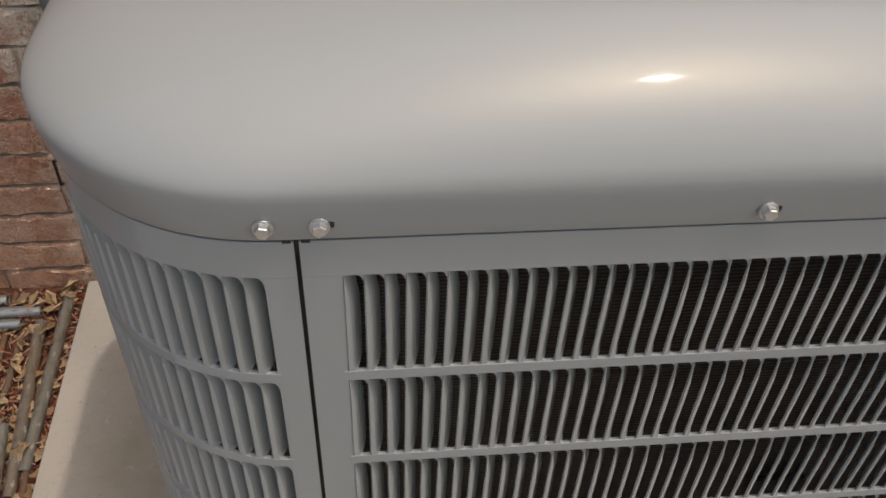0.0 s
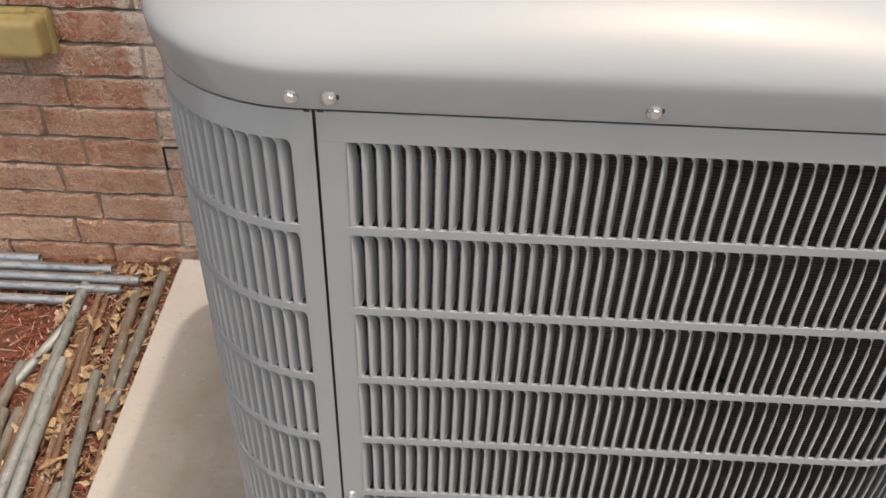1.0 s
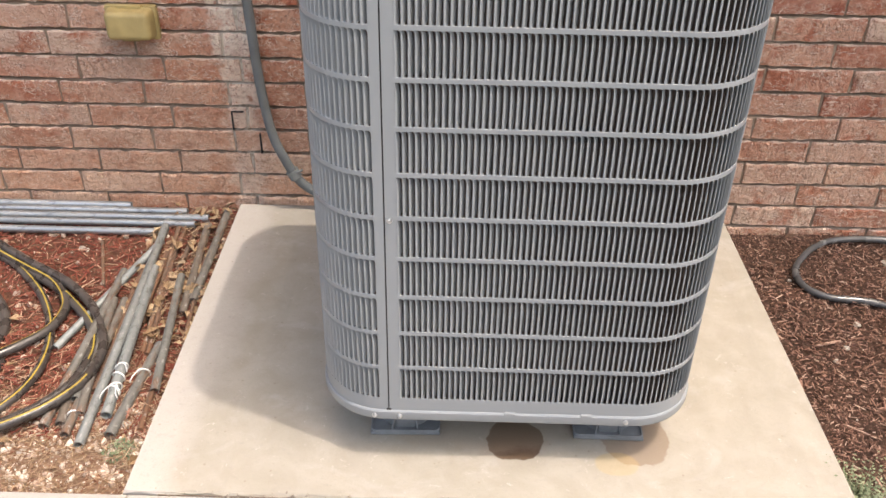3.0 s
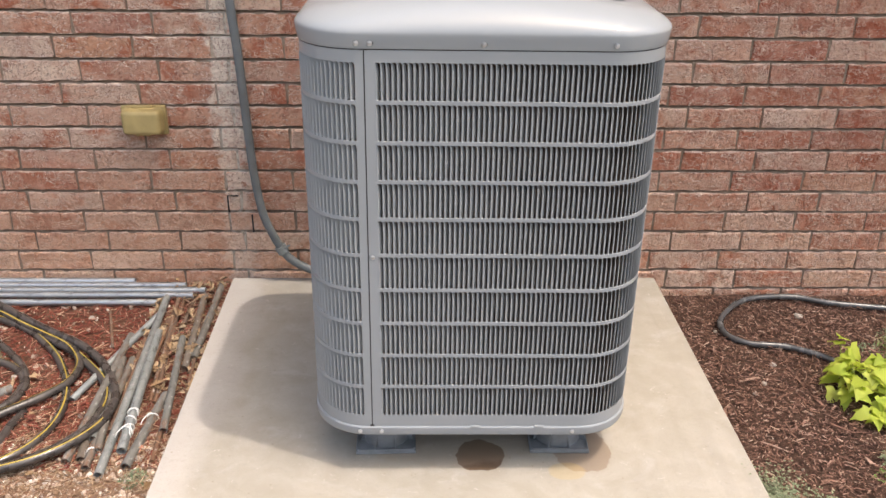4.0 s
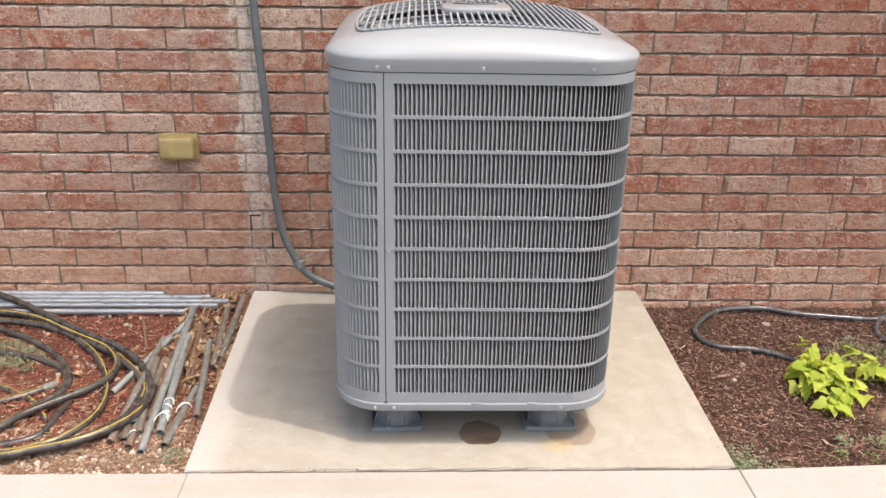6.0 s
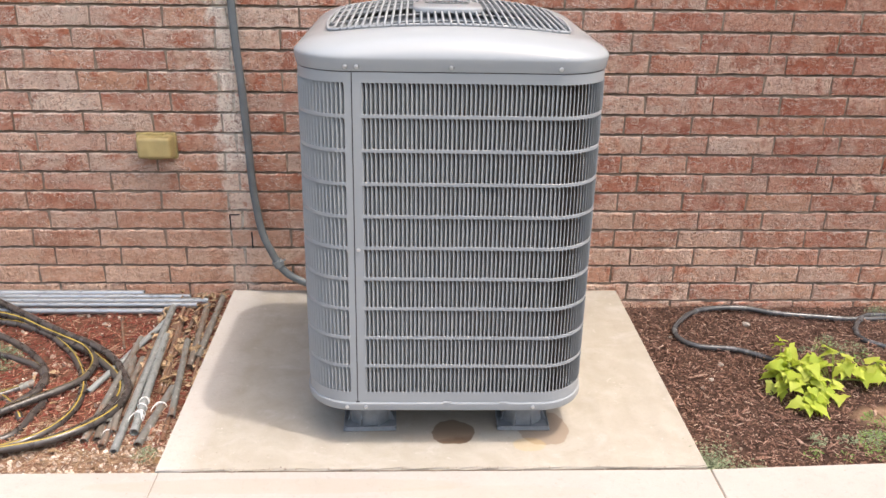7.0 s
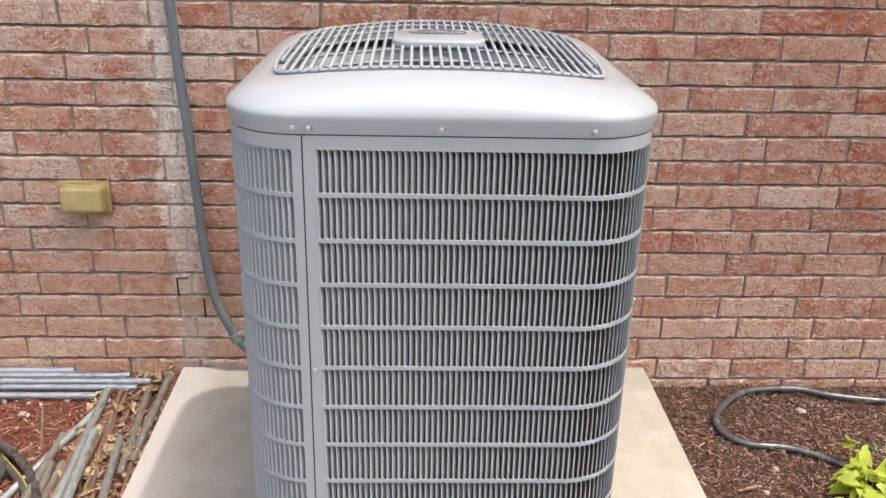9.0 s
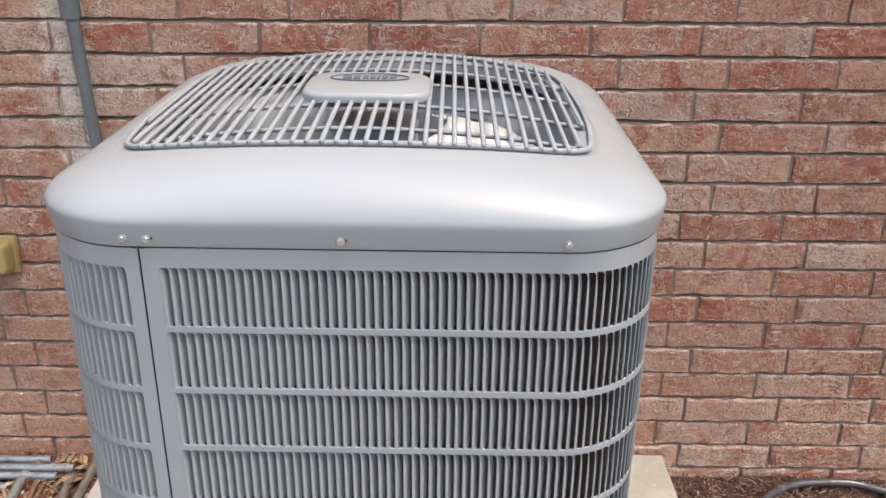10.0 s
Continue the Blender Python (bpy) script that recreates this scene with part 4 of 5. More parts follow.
fan = part("fan", cylinder_shape(0.055, 0.055, 1.022, 1.05), FAN_GREY, ac, "light grey fan with wide blades", m=pose(0, GRILLE_Y, 0))
mend(fan, 40)
for k in range(2):
    verts, faces = [], []
    for i in range(9):
        r = 0.05 + 0.24 * i / 8
        spread = 0.42 + 0.5 * (i / 8) ** 0.7
        for j in range(9):
            w = j / 8 - 0.5
            a = w * spread * 1.5 + 0.25 * (i / 8)
            rr = r if i < 8 else r * (1 - 0.22 * (2 * w) ** 4)
            verts.append((rr * math.cos(a), rr * math.sin(a), 1.028 + w * 0.05 + 0.01 * (i / 8)))
    for i in range(8):
        for j in range(8):
            a = i * 9 + j
            faces.append((a, a + 1, a + 10, a + 9))
    bm = bmesh.new()
    blade_verts = [bm.verts.new(v) for v in verts]
    for f in faces:
        bm.faces.new([blade_verts[i] for i in f])
    bmesh.ops.recalc_face_normals(bm, faces=bm.faces)
    bmesh.ops.solidify(bm, geom=bm.faces[:], thickness=0.003)
    part("blade", bm, FAN_GREY, fan, smooth=True, m=pose(0, 0, 0, 0, 0, 14 + 180 * k))
mend(part("motor", cylinder_shape(0.068, 0.068, 1.052, 1.112), PAINT, ac, "grey fan motor can", m=pose(0, GRILLE_Y, 0)), 40)
shroud = [(0.305 * math.cos(2 * math.pi * i / 48), GRILLE_Y * 0.4 + 0.29 * math.sin(2 * math.pi * i / 48), z) for z in (0.975, 1.05) for i in range(48)]
shroud += [(opening(2 * math.pi * i / 48, -0.004).x, opening(2 * math.pi * i / 48, -0.004).y, 1.100) for i in range(48)]
part("shroud", (shroud, [(k * 48 + i, k * 48 + (i + 1) % 48, (k + 1) * 48 + (i + 1) % 48, (k + 1) * 48 + i) for k in range(2) for i in range(48)]), PAINT, ac, smooth=True)


# screws
def screw_shape():
    bm = bmesh.new()
    bmesh.ops.create_cone(bm, cap_ends=True, segments=18, radius1=0.0054, radius2=0.0051, depth=0.0012, matrix=pose(0, 0, 0.0006))
    bmesh.ops.create_cone(bm, cap_ends=True, segments=6, radius1=0.0040, radius2=0.0038, depth=0.0038, matrix=pose(0, 0, 0.0030))
    top = [e for e in bm.edges if e.verts[0].co.z > 0.0046 and e.verts[1].co.z > 0.0046]
    bmesh.ops.bevel(bm, geom=top, offset=0.0007, segments=2, profile=0.5, affect="EDGES")
    return bm


screw_data = None
LID_SCREWS = [(s, 1.0640, LID_H + 0.0010, LID_R) for s in (-0.260, -0.233, -0.0065, 0.258)]
LID_SCREWS += [(s, 1.0640, LID_H + 0.0010, LID_R) for s in (0.60, 0.80, -0.62, -0.82)]
PAN_SCREWS = [(s, 0.1262, PANEL_H + 0.0045, PANEL_R) for s in (-0.275, -0.223, 0.242, 0.53, 0.75, -0.56, -0.78)]
PANEL_SCREWS = [(-0.2360, 0.593, PANEL_H, PANEL_R)]
for s, z, h, r in LID_SCREWS + PAN_SCREWS + PANEL_SCREWS:
    p, t, out = rim_point(s, h, r)
    m = Matrix(((t.x, 0, out.x, p.x), (t.y, 0, out.y, p.y), (0, 1, 0, z), (0, 0, 0, 1))) @ pose(0, 0, 0, 0, 0, 57 * s * 100 % 60)
    if screw_data is None:
        first = part("screw", screw_shape(), ZINC, ac, "shiny zinc hex screw", m=m)
        screw_data = first.data
    else:
        ob = new("screw", screw_data)
        ob.parent = ac
        ob.matrix_basis = m
# slots beside two screws, their dark depth drawn as black blocks
for s in (-0.233 + 0.0068, -0.0065 + 0.0068):
    part("slot_hole", box(s - 0.003, s + 0.0006, -LID_H - 0.0012, -LID_H + 0.004, 1.0625, 1.0665, 0.0011, 2), BLACK_GAP, ac)
# notches at the head and foot of the seam, black blocks in place of shade
part("notch", box(SEAM - 0.007, SEAM - 0.0025, -PANEL_H - 0.0006, -PANEL_H + 0.004, 1.0495, 1.0524), BLACK_GAP, ac)
part("notch", box(SEAM + 0.0025, SEAM + 0.007, -PANEL_H - 0.0006, -PANEL_H + 0.004, 1.0495, 1.0524), BLACK_GAP, ac)
part("notch", box(SEAM - 0.005, SEAM + 0.005, -PANEL_H - 0.0010, -PANEL_H + 0.004, 0.1385, 0.1430), BLACK_GAP, ac)

for m, panel in slat_jobs:
    ob = new("slat", slat_mesh)
    ob.parent = panel
    ob.matrix_basis = m


# ---- risers ----
def riser():
    ob = thing("riser_foot", pose(0, 0, 0), "blue-grey plastic riser foot standing on the concrete pad", "riser foot", "risers under the air conditioner")
    part("base_plate", box(-0.077, 0.077, -0.077, 0.077, 0.0, 0.008, 0.003), RISER, ob)
    bm = bmesh.new()
    bmesh.ops.create_cone(bm, cap_ends=True, segments=32, radius1=0.062, radius2=0.056, depth=0.109, matrix=pose(0, 0, 0.0605))
    mend(part("post", bm, RISER, ob), 40)
    for k in range(8):
        a = 22.5 + 45 * k
        verts = [(x, y, z) for y in (-0.002, 0.002) for x, z in ((0.050, 0.006), (0.082 if k % 2 else 0.072, 0.006), (0.080 if k % 2 else 0.070, 0.010), (0.057, 0.05), (0.050, 0.05))]
        faces = [(0, 1, 2, 3, 4), (9, 8, 7, 6, 5)] + [(i, 5 + i, 5 + (i + 1) % 5, (i + 1) % 5) for i in range(5)]
        part("rib", (verts, faces), RISER, ob, m=pose(0, 0, 0, 0, 0, a))
    rim = swept(0.0, rim_length(0.0755, 0.012), [(0.0, 0.004), (0.0, 0.014), (0.003, 0.014), (0.003, 0.004)], 0.0755, 0.012, 0.004, True)
    part("rim", rim, RISER, ob)
    return ob


foot = riser()
foot.matrix_basis = pose(-0.224, -0.939, 0.0, 0, 0, 1.5)
copy_thing(foot, pose(0.2275, -0.939, 0.0, 0, 0, -1.0))
copy_thing(foot, pose(-0.220, -0.455, 0.0))
copy_thing(foot, pose(0.231, -0.455, 0.0))

# ---- conduit and outlet on the wall ----
line = spline([(-0.745, -0.022, 1.62), (-0.742, -0.022, 1.3), (-0.737, -0.024, 1.12), (-0.731, -0.026, 0.963), (-0.720, -0.028, 0.802), (-0.712, -0.030, 0.614),
               (-0.703, -0.032, 0.417), (-0.684, -0.035, 0.269), (-0.655, -0.042, 0.188), (-0.611, -0.042, 0.103), (-0.553, -0.042, 0.057), (-0.472, -0.050, 0.031), (-0.36, -0.075, 0.018), (-0.22, -0.13, 0.017), (-0.10, -0.25, 0.06), (-0.08, -0.318, 0.16)], 0.012)
conduit = part("electrical_conduit", tube(line, 0.0144, 12, ribs=0.03), CONDUIT_GREY, smooth=True)
tagged(conduit, "grey flexible electrical conduit running down the brick wall", "conduit")
coupling = [(-0.7425, -0.022, 1.172), (-0.7425, -0.022, 1.177), (-0.7428, -0.022, 1.25)]
mend(part("coupling", tube(coupling, 0.023, 16), CONDUIT_GREY, conduit), 40)
k = min(range(len(line)), key=lambda i: (Vector(line[i]) - Vector((-0.622, -0.041, 0.124))).length)
clamp_path = [Vector(line[i]) for i in (k - 1, k, k + 1)]
mend(part("clamp", tube(clamp_path, 0.0205, 14), GALVANISED, conduit, "small metal strap clamp"), 40)
side = (clamp_path[2] - clamp_path[0]).normalized()
part("screw_lug", tube([clamp_path[1] + Vector((0.012, -0.014, 0.012)), clamp_path[1] + Vector((0.03, -0.014, 0.022))], 0.004, 6), GALVANISED, conduit)

outlet = thing("outlet_box", pose(-1.051, 0.0, 0.584), "aged yellow plastic weatherproof outlet cover fixed to the brick wall", "outlet cover")
shell = box(-0.067, 0.067, -0.062, -0.006, -0.042, 0.046, 0.019, 5)
for v in shell.verts:
    if v.co.y < -0.03:
        v.co.x *= 0.95
        v.co.z = v.co.z * 0.93
mend(part("cover", shell, OUTLET_YELLOW, outlet), 45)
mend(part("back_plate", box(-0.073, 0.073, -0.018, 0.004, -0.048, 0.050, 0.006, 2), OUTLET_YELLOW, outlet), 45)
mend(part("hinge", box(-0.035, 0.035, -0.03, -0.010, 0.044, 0.0535, 0.003, 2), OUTLET_YELLOW, outlet), 45)
mend(part("latch", box(-0.024, 0.024, -0.050, -0.038, -0.0425, -0.034, 0.002, 2), OUTLET_YELLOW, outlet), 45)


# ---- loose pipes on the left bed ----
def metal_pipe(a, b, r, material, name="metal_pipe", label="", lift=0.0, z=None):
    za = ground_height(*a) + r + lift + 0.004 if z is None else z
    zb = ground_height(*b) + r + lift * 0.5 + 0.004 if z is None else z
    p, q = Vector((a[0], a[1], za)), Vector((b[0], b[1], zb))
    length = (q - p).length
    n = 9
    solid = name == "steel_rod"
    shape = tube([(0, 0, length * k / n) for k in range(n + 1)], r, 10, hollow=0.0 if solid else r * 0.8)
    rot = (q - p).to_track_quat("Z", "Y").to_matrix().to_4x4()
    ob = part(name, shape, material, smooth=True, m=Matrix.Translation(p) @ rot)
    ob.data.set_sharp_from_angle(angle=radians(50))
    return tagged(ob, label, "rod" if solid else "pipe", "loose pipes beside the pad")


LABELS = {"GALVANISED": "dull silver galvanised steel pipe lying on the mulch", "WEATHERED": "weathered grey steel pipe lying beside the concrete pad", "RUSTY": "thin rusty steel rod lying among the pipes"}
PIPES = [
    (GALVANISED, (-1.023, -0.106), (-0.977, -0.995), 0.0125, 0.0),
    (GALVANISED, (-1.014, -0.204), (-1.172, -0.649), 0.011, 0.0),
    (WEATHERED, (-1.085, -0.34), (-1.085, -0.936), 0.012, 0.0),
    (RUSTY, (-0.964, -0.03), (-0.96, -0.317), 0.006, 0.004),
    (RUSTY, (-0.981, -0.03), (-0.971, -0.85), 0.0065, 0.0),
    (WEATHERED, (-0.846, -0.045), (-0.857, -0.453), 0.0125, 0.0),
    (WEATHERED, (-0.892, -0.119), (-0.875, -0.501), 0.0125, 0.0),
    (WEATHERED, (-0.914, -0.357), (-0.857, -0.813), 0.0118, 0.004),
    (GALVANISED, (-0.997, -0.331), (-0.944, -0.905), 0.0135, 0.008),
    (WEATHERED, (-0.901, -0.624), (-0.916, -0.964), 0.0135, 0.0),
    (WEATHERED, (-1.049, -0.452), (-1.024, -0.96), 0.0115, 0.0),
    (WEATHERED, (-1.075, -0.464), (-1.011, -0.898), 0.0115, 0.010),
    (RUSTY, (-1.197, -0.202), (-1.131, -0.394), 0.005, 0.0),
    (RUSTY, (-0.983, -0.112), (-0.942, -0.65), 0.007, 0.002),
    (RUSTY, (-0.925, -0.04), (-0.935, -0.40), 0.007, 0.0),
    (RUSTY, (-0.890, -0.577), (-0.852, -0.942), 0.008, 0.0),
    (RUSTY, (-0.835, -0.62), (-0.815, -1.08), 0.007, 0.0),
    (RUSTY, (-1.034, -0.33), (-1.036, -0.60), 0.0075, 0.006),
    (RUSTY, (-0.986, -0.25), (-0.978, -0.54), 0.008, 0.004),
    (RUSTY, (-1.022, -0.47), (-1.006, -0.81), 0.009, 0.008),
    (RUSTY, (-0.958, -0.30), (-0.925, -0.66), 0.007, 0.0),
    (WEATHERED, (-1.095, -0.66), (-1.048, -0.927), 0.0125, 0.0),
    (WEATHERED, (-1.068, -0.60), (-1.040, -0.850), 0.0115, 0.010),
    (RUSTY, (-0.868, -0.25), (-0.842, -0.62), 0.006, 0.0),
]
for material, a, b, r, lift in PIPES:
    kind = {GALVANISED: "GALVANISED", WEATHERED: "WEATHERED", RUSTY: "RUSTY"}[material]
    metal_pipe(a, b, r, material, "steel_rod" if kind == "RUSTY" else "metal_pipe", LABELS[kind], lift)
for x0, x1, y, z, r in ((-2.75, -1.160, -0.026, -0.008, 0.0125), (-2.9, -0.973, -0.052, -0.012, 0.0125), (-2.6, -0.896, -0.086, -0.014, 0.013), (-2.7, -0.930, -0.118, -0.016, 0.0115), (-2.8, -1.04, -0.152, -0.026, 0.012)):
    metal_pipe((x0, y), (x1, y - 0.004), r, BRIGHT_ZINC, "metal_pipe", "long silver galvanised conduit pipe lying along the brick wall", z=z)

# white string wound and knotted round three of the pipes
ties = thing("string_ties", pose(0, 0, 0), "white string knotted round the steel pipes", "string")


def string_loop(k, y, slant):
    """One turn of string round pipe k of the list, at the given y."""
    _, a, b, r, lift = PIPES[k]
    p = Vector((*a, ground_height(*a) + r + lift + 0.004))
    q = Vector((*b, ground_height(*b) + r + lift * 0.5 + 0.004))
    c = p.lerp(q, (y - a[1]) / (b[1] - a[1]))
    way = (q - p).normalized()
    side = way.cross(Vector((0, 0, 1))).normalized()
    up = side.cross(way)
    ring = []
    for i in range(17):
        t = 2 * math.pi * i / 16
        ring.append(c + side * (r + 0.0016) * math.cos(t) + up * (r + 0.0016) * math.sin(t) + way * slant * math.cos(t))
    part("loop", tube(ring, 0.0021, 6), WHITE_TIE, ties, smooth=True)
    return c + up * (r + 0.002)


TIES = ((8, -0.742, 0.005), (8, -0.775, -0.004), (8, -0.812, 0.006), (8, -0.822, -0.006), (9, -0.742, 0.004), (10, -0.893, 0.003))
for n, (k, y, slant) in enumerate(TIES):
    knot = string_loop(k, y, slant)
    for sgn in {0: (1,), 2: (1,), 3: (-1, 1), 4: (-1,)}.get(n, ()):
        tail = [knot, knot + Vector((0.008 * sgn, -0.004, 0.003)), knot + Vector((0.017 * sgn, -0.012 - 0.006 * n, 0.002)), knot + Vector((0.022 * sgn, -0.024 - 0.004 * n, -0.010))]
        part("tail", tube(spline(tail, 0.008), 0.0017, 5), WHITE_TIE, ties, smooth=True)


# ---- hoses ----
def hose(name, points, r, rubber, label, stripe=0.0, span=(0.0, 1.0)):
    """A hose along a smooth line; stripe: the angle of its yellow line, seen over a span of its length."""
    path = spline(points, 0.018)
    ob = part(name, tube(path, r, 10), rubber, smooth=True)
    tagged(ob, label, "hose")
    if stripe:
        part("stripe", tube(path[int(span[0] * len(path)):int(span[1] * len(path))], r * 1.03, 3, (stripe - 0.15, stripe + 0.15)), YELLOW_STRIPE, ob, "yellow stripe", smooth=True)
    return ob


hose("garden_hose", [(-2.3, -1, -0.085), (-1.7, -1.07, -0.075), (-1.38, -1.044, -0.06), (-1.289, -1.01, -0.06), (-1.21, -0.983, -0.06), (-1.148, -0.947, -0.06), (-1.084, -0.887, -0.06), (-1.038, -0.808, -0.06), (-1.027, -0.724, -0.06), (-1.038, -0.653, -0.06), (-1.083, -0.559, -0.06), (-1.144, -0.479, -0.049), (-1.235, -0.405, -0.038), (-1.357, -0.337, -0.028), (-1.502, -0.247, -0.014), (-1.628, -0.163, -0.002), (-1.726, -0.105, 0.007), (-1.804, -0.074, 0.011), (-1.95, -0.06, 0), (-2.3, -0.12, -0.01)],
     0.0132, RUBBER, "wide black garden hose loop with yellow stripe on mulch", 1.2, (0.0, 0.47))
hose("garden_hose", [(-2.2, -1.06, -0.088), (-1.7, -1.08, -0.088), (-1.412, -1.038, -0.072), (-1.321, -1.004, -0.072), (-1.242, -0.977, -0.072), (-1.18, -0.941, -0.072), (-1.116, -0.881, -0.072), (-1.07, -0.802, -0.072), (-1.059, -0.718, -0.072), (-1.07, -0.647, -0.072), (-1.115, -0.553, -0.072), (-1.24, -0.43, -0.055), (-1.33, -0.37, -0.05), (-1.46, -0.28, -0.04), (-1.6, -0.21, -0.03), (-1.8, -0.16, -0.02), (-2.3, -0.2, -0.03)],
     0.013, RUBBER, "black loop of coiled garden hose on red mulch", 1.2, (0.47, 1.0))
hose("garden_hose", [(-1.95, -1.02, -0.088), (-1.6, -0.97, -0.08), (-1.451, -0.891, -0.07), (-1.401, -0.805, -0.07), (-1.339, -0.739, -0.07), (-1.253, -0.653, -0.07), (-1.209, -0.589, -0.07), (-1.197, -0.52, -0.065), (-1.213, -0.464, -0.057), (-1.268, -0.399, -0.047), (-1.355, -0.347, -0.039), (-1.445, -0.295, -0.032), (-1.55, -0.232, -0.022), (-1.659, -0.194, -0.016), (-1.758, -0.185, -0.015), (-1.9, -0.2, -0.02), (-2.3, -0.3, -0.05)],
     0.013, RUBBER, "black garden hose loop with yellow stripe", 1.9)
hose("garden_hose", [(-2.2, -0.95, -0.088), (-1.65, -1.02, -0.086), (-1.408, -0.992, -0.082), (-1.331, -0.978, -0.082), (-1.251, -0.928, -0.082), (-1.205, -0.868, -0.082), (-1.18, -0.788, -0.082), (-1.183, -0.687, -0.082), (-1.214, -0.578, -0.082), (-1.255, -0.495, -0.073), (-1.315, -0.414, -0.061), (-1.417, -0.321, -0.047), (-1.532, -0.258, -0.038), (-1.636, -0.231, -0.034), (-1.745, -0.221, -0.032), (-1.9, -0.24, -0.04), (-2.3, -0.36, -0.06)],
     0.0125, RUBBER, "yellow-striped black garden hose loop lying on mulch", 1.3)
hose("garden_hose", [(-2.2, -0.9, -0.088), (-1.7, -0.96, -0.088), (-1.457, -0.884, -0.085), (-1.416, -0.798, -0.085), (-1.378, -0.715, -0.085), (-1.341, -0.645, -0.085), (-1.342, -0.571, -0.085), (-1.376, -0.498, -0.077), (-1.441, -0.425, -0.066), (-1.526, -0.359, -0.056), (-1.631, -0.298, -0.047), (-1.728, -0.262, -0.042), (-1.9, -0.25, -0.04), (-2.3, -0.4, -0.06)],
     0.0125, RUBBER, "small plain black hose loop on the mulch", 0)
hose("garden_hose", [(-2.2, -0.45, -0.07), (-1.85, -0.41, -0.06), (-1.667, -0.408, -0.063), (-1.56, -0.425, -0.066), (-1.469, -0.458, -0.071), (-1.396, -0.498, -0.077), (-1.352, -0.56, -0.086), (-1.356, -0.66, -0.088), (-1.41, -0.77, -0.088), (-1.5, -0.9, -0.088), (-1.7, -1, -0.088), (-2.2, -1, -0.088)],
     0.012, RUBBER, "innermost black hose loop lying among weeds", 2.2)
end_hose = hose("garden_hose", [(-1.389, -0.605, -0.085), (-1.409, -0.626, -0.085), (-1.46, -0.671, -0.085), (-1.533, -0.714, -0.085), (-1.7, -0.78, -0.088), (-2.2, -0.8, -0.088)],
     0.0115, RUBBER, "black hose end with a metal fitting on the mulch", 1.6)
hose("garden_hose", [(-1.29, -0.70, -0.088), (-1.303, -0.775, -0.09), (-1.302, -0.829, -0.09), (-1.317, -0.894, -0.09), (-1.36, -0.925, -0.09), (-1.427, -0.948, -0.09), (-1.7, -1.03, -0.09), (-2.2, -1.05, -0.09)],
     0.0125, RUBBER, "plain black hose bend at the foot of the coil")
hose("garden_hose", [(-2.2, -0.50, -0.085), (-1.674, -0.567, -0.09), (-1.585, -0.597, -0.09), (-1.509, -0.629, -0.092), (-1.435, -0.675, -0.093), (-1.373, -0.739, -0.093), (-1.33, -0.80, -0.095)],
     0.0115, RUBBER, "black hose with yellow stripe under the coil", 1.6)
tip = Vector((-1.389, -0.605, -0.085))
way = Vector((0.70, 0.71, 0.02)).normalized()
mend(part("fitting", tube([tip - way * 0.028, tip - way * 0.010, tip - way * 0.0099, tip, tip + way * 0.0001, tip + way * 0.022], 0.0138, 12), WEATHERED, end_hose, "metal hose fitting"), 40)
hose("garden_hose", [(2.6, -0.17, -0.075), (1.95, -0.125, -0.074), (1.664, -0.13, -0.075), (1.517, -0.115, -0.073), (1.348, -0.086, -0.07), (1.228, -0.046, -0.066), (1.086, -0.056, -0.064), (1.01, -0.092, -0.064), (0.954, -0.145, -0.066),
                     (0.910, -0.205, -0.07), (0.899, -0.250, -0.075), (0.910, -0.299, -0.080), (0.968, -0.341, -0.084), (1.087, -0.362, -0.084), (1.189, -0.423, -0.087), (1.25, -0.50, -0.09), (1.31, -0.58, -0.095)],
     0.0112, RUBBER_GREY, "dark grey rubber garden hose lying in a loop on brown mulch")
hose("garden_hose", [(2.5, -0.10, -0.075), (1.95, -0.095, -0.072), (1.793, -0.103, -0.070), (1.699, -0.113, -0.068), (1.643, -0.171, -0.07), (1.607, -0.227, -0.075), (1.604, -0.290, -0.080), (1.646, -0.335, -0.082), (1.75, -0.38, -0.083), (2.1, -0.45, -0.085), (2.5, -0.5, -0.088)],
     0.0112, RUBBER_GREY, "dark grey rubber garden hose bend on brown mulch")


# ---- plants ----
def vine_leaf(seed):
    """A heart-shaped leaf with a folded midrib, 1 long from its stalk at the origin along +x."""
    rng = random.Random(seed)
    outline = [(0.0, 0.02), (-0.12, 0.20), (-0.05, 0.38), (0.10, 0.56), (0.24, 0.40 if seed % 2 else 0.44), (0.40, 0.34), (0.58, 0.30 if seed % 2 else 0.24), (0.80, 0.13), (1.04, 0.0)]
    verts, faces = [], []
    spine = [0.0, 0.03, 0.10, 0.2, 0.32, 0.46, 0.62, 0.82, 1.0]
    for k, (x, w) in enumerate(outline):
        sag = -0.30 * x * x + rng.uniform(-0.012, 0.012)
        for sgn, f in ((-1, 1.0), (-1, 0.5), (1, 0.0), (1, 0.5), (1, 1.0)):
            px = spine[k] + (x - spine[k]) * f
            wav = 0.035 * math.sin(3.1 * k + 2 * sgn + seed)
            verts.append((px, sgn * w * f, sag + (0.26 * w * f - 0.25 * (w * f) ** 2) + wav * f * f))
    for k in range(len(outline) - 1):
        for i in range(4):
            a = k * 5 + i
            faces.append((a, a + 1, a + 6, a + 5))
    return verts, faces


leaf_data = []
for seed in range(4):
    data = bpy.data.meshes.new("leaf")
    v, f = vine_leaf(seed)
    data.from_pydata(v, [], f)
    data.materials.append(VINE_LEAF)
    data.shade_smooth()
    leaf_data.append(data)


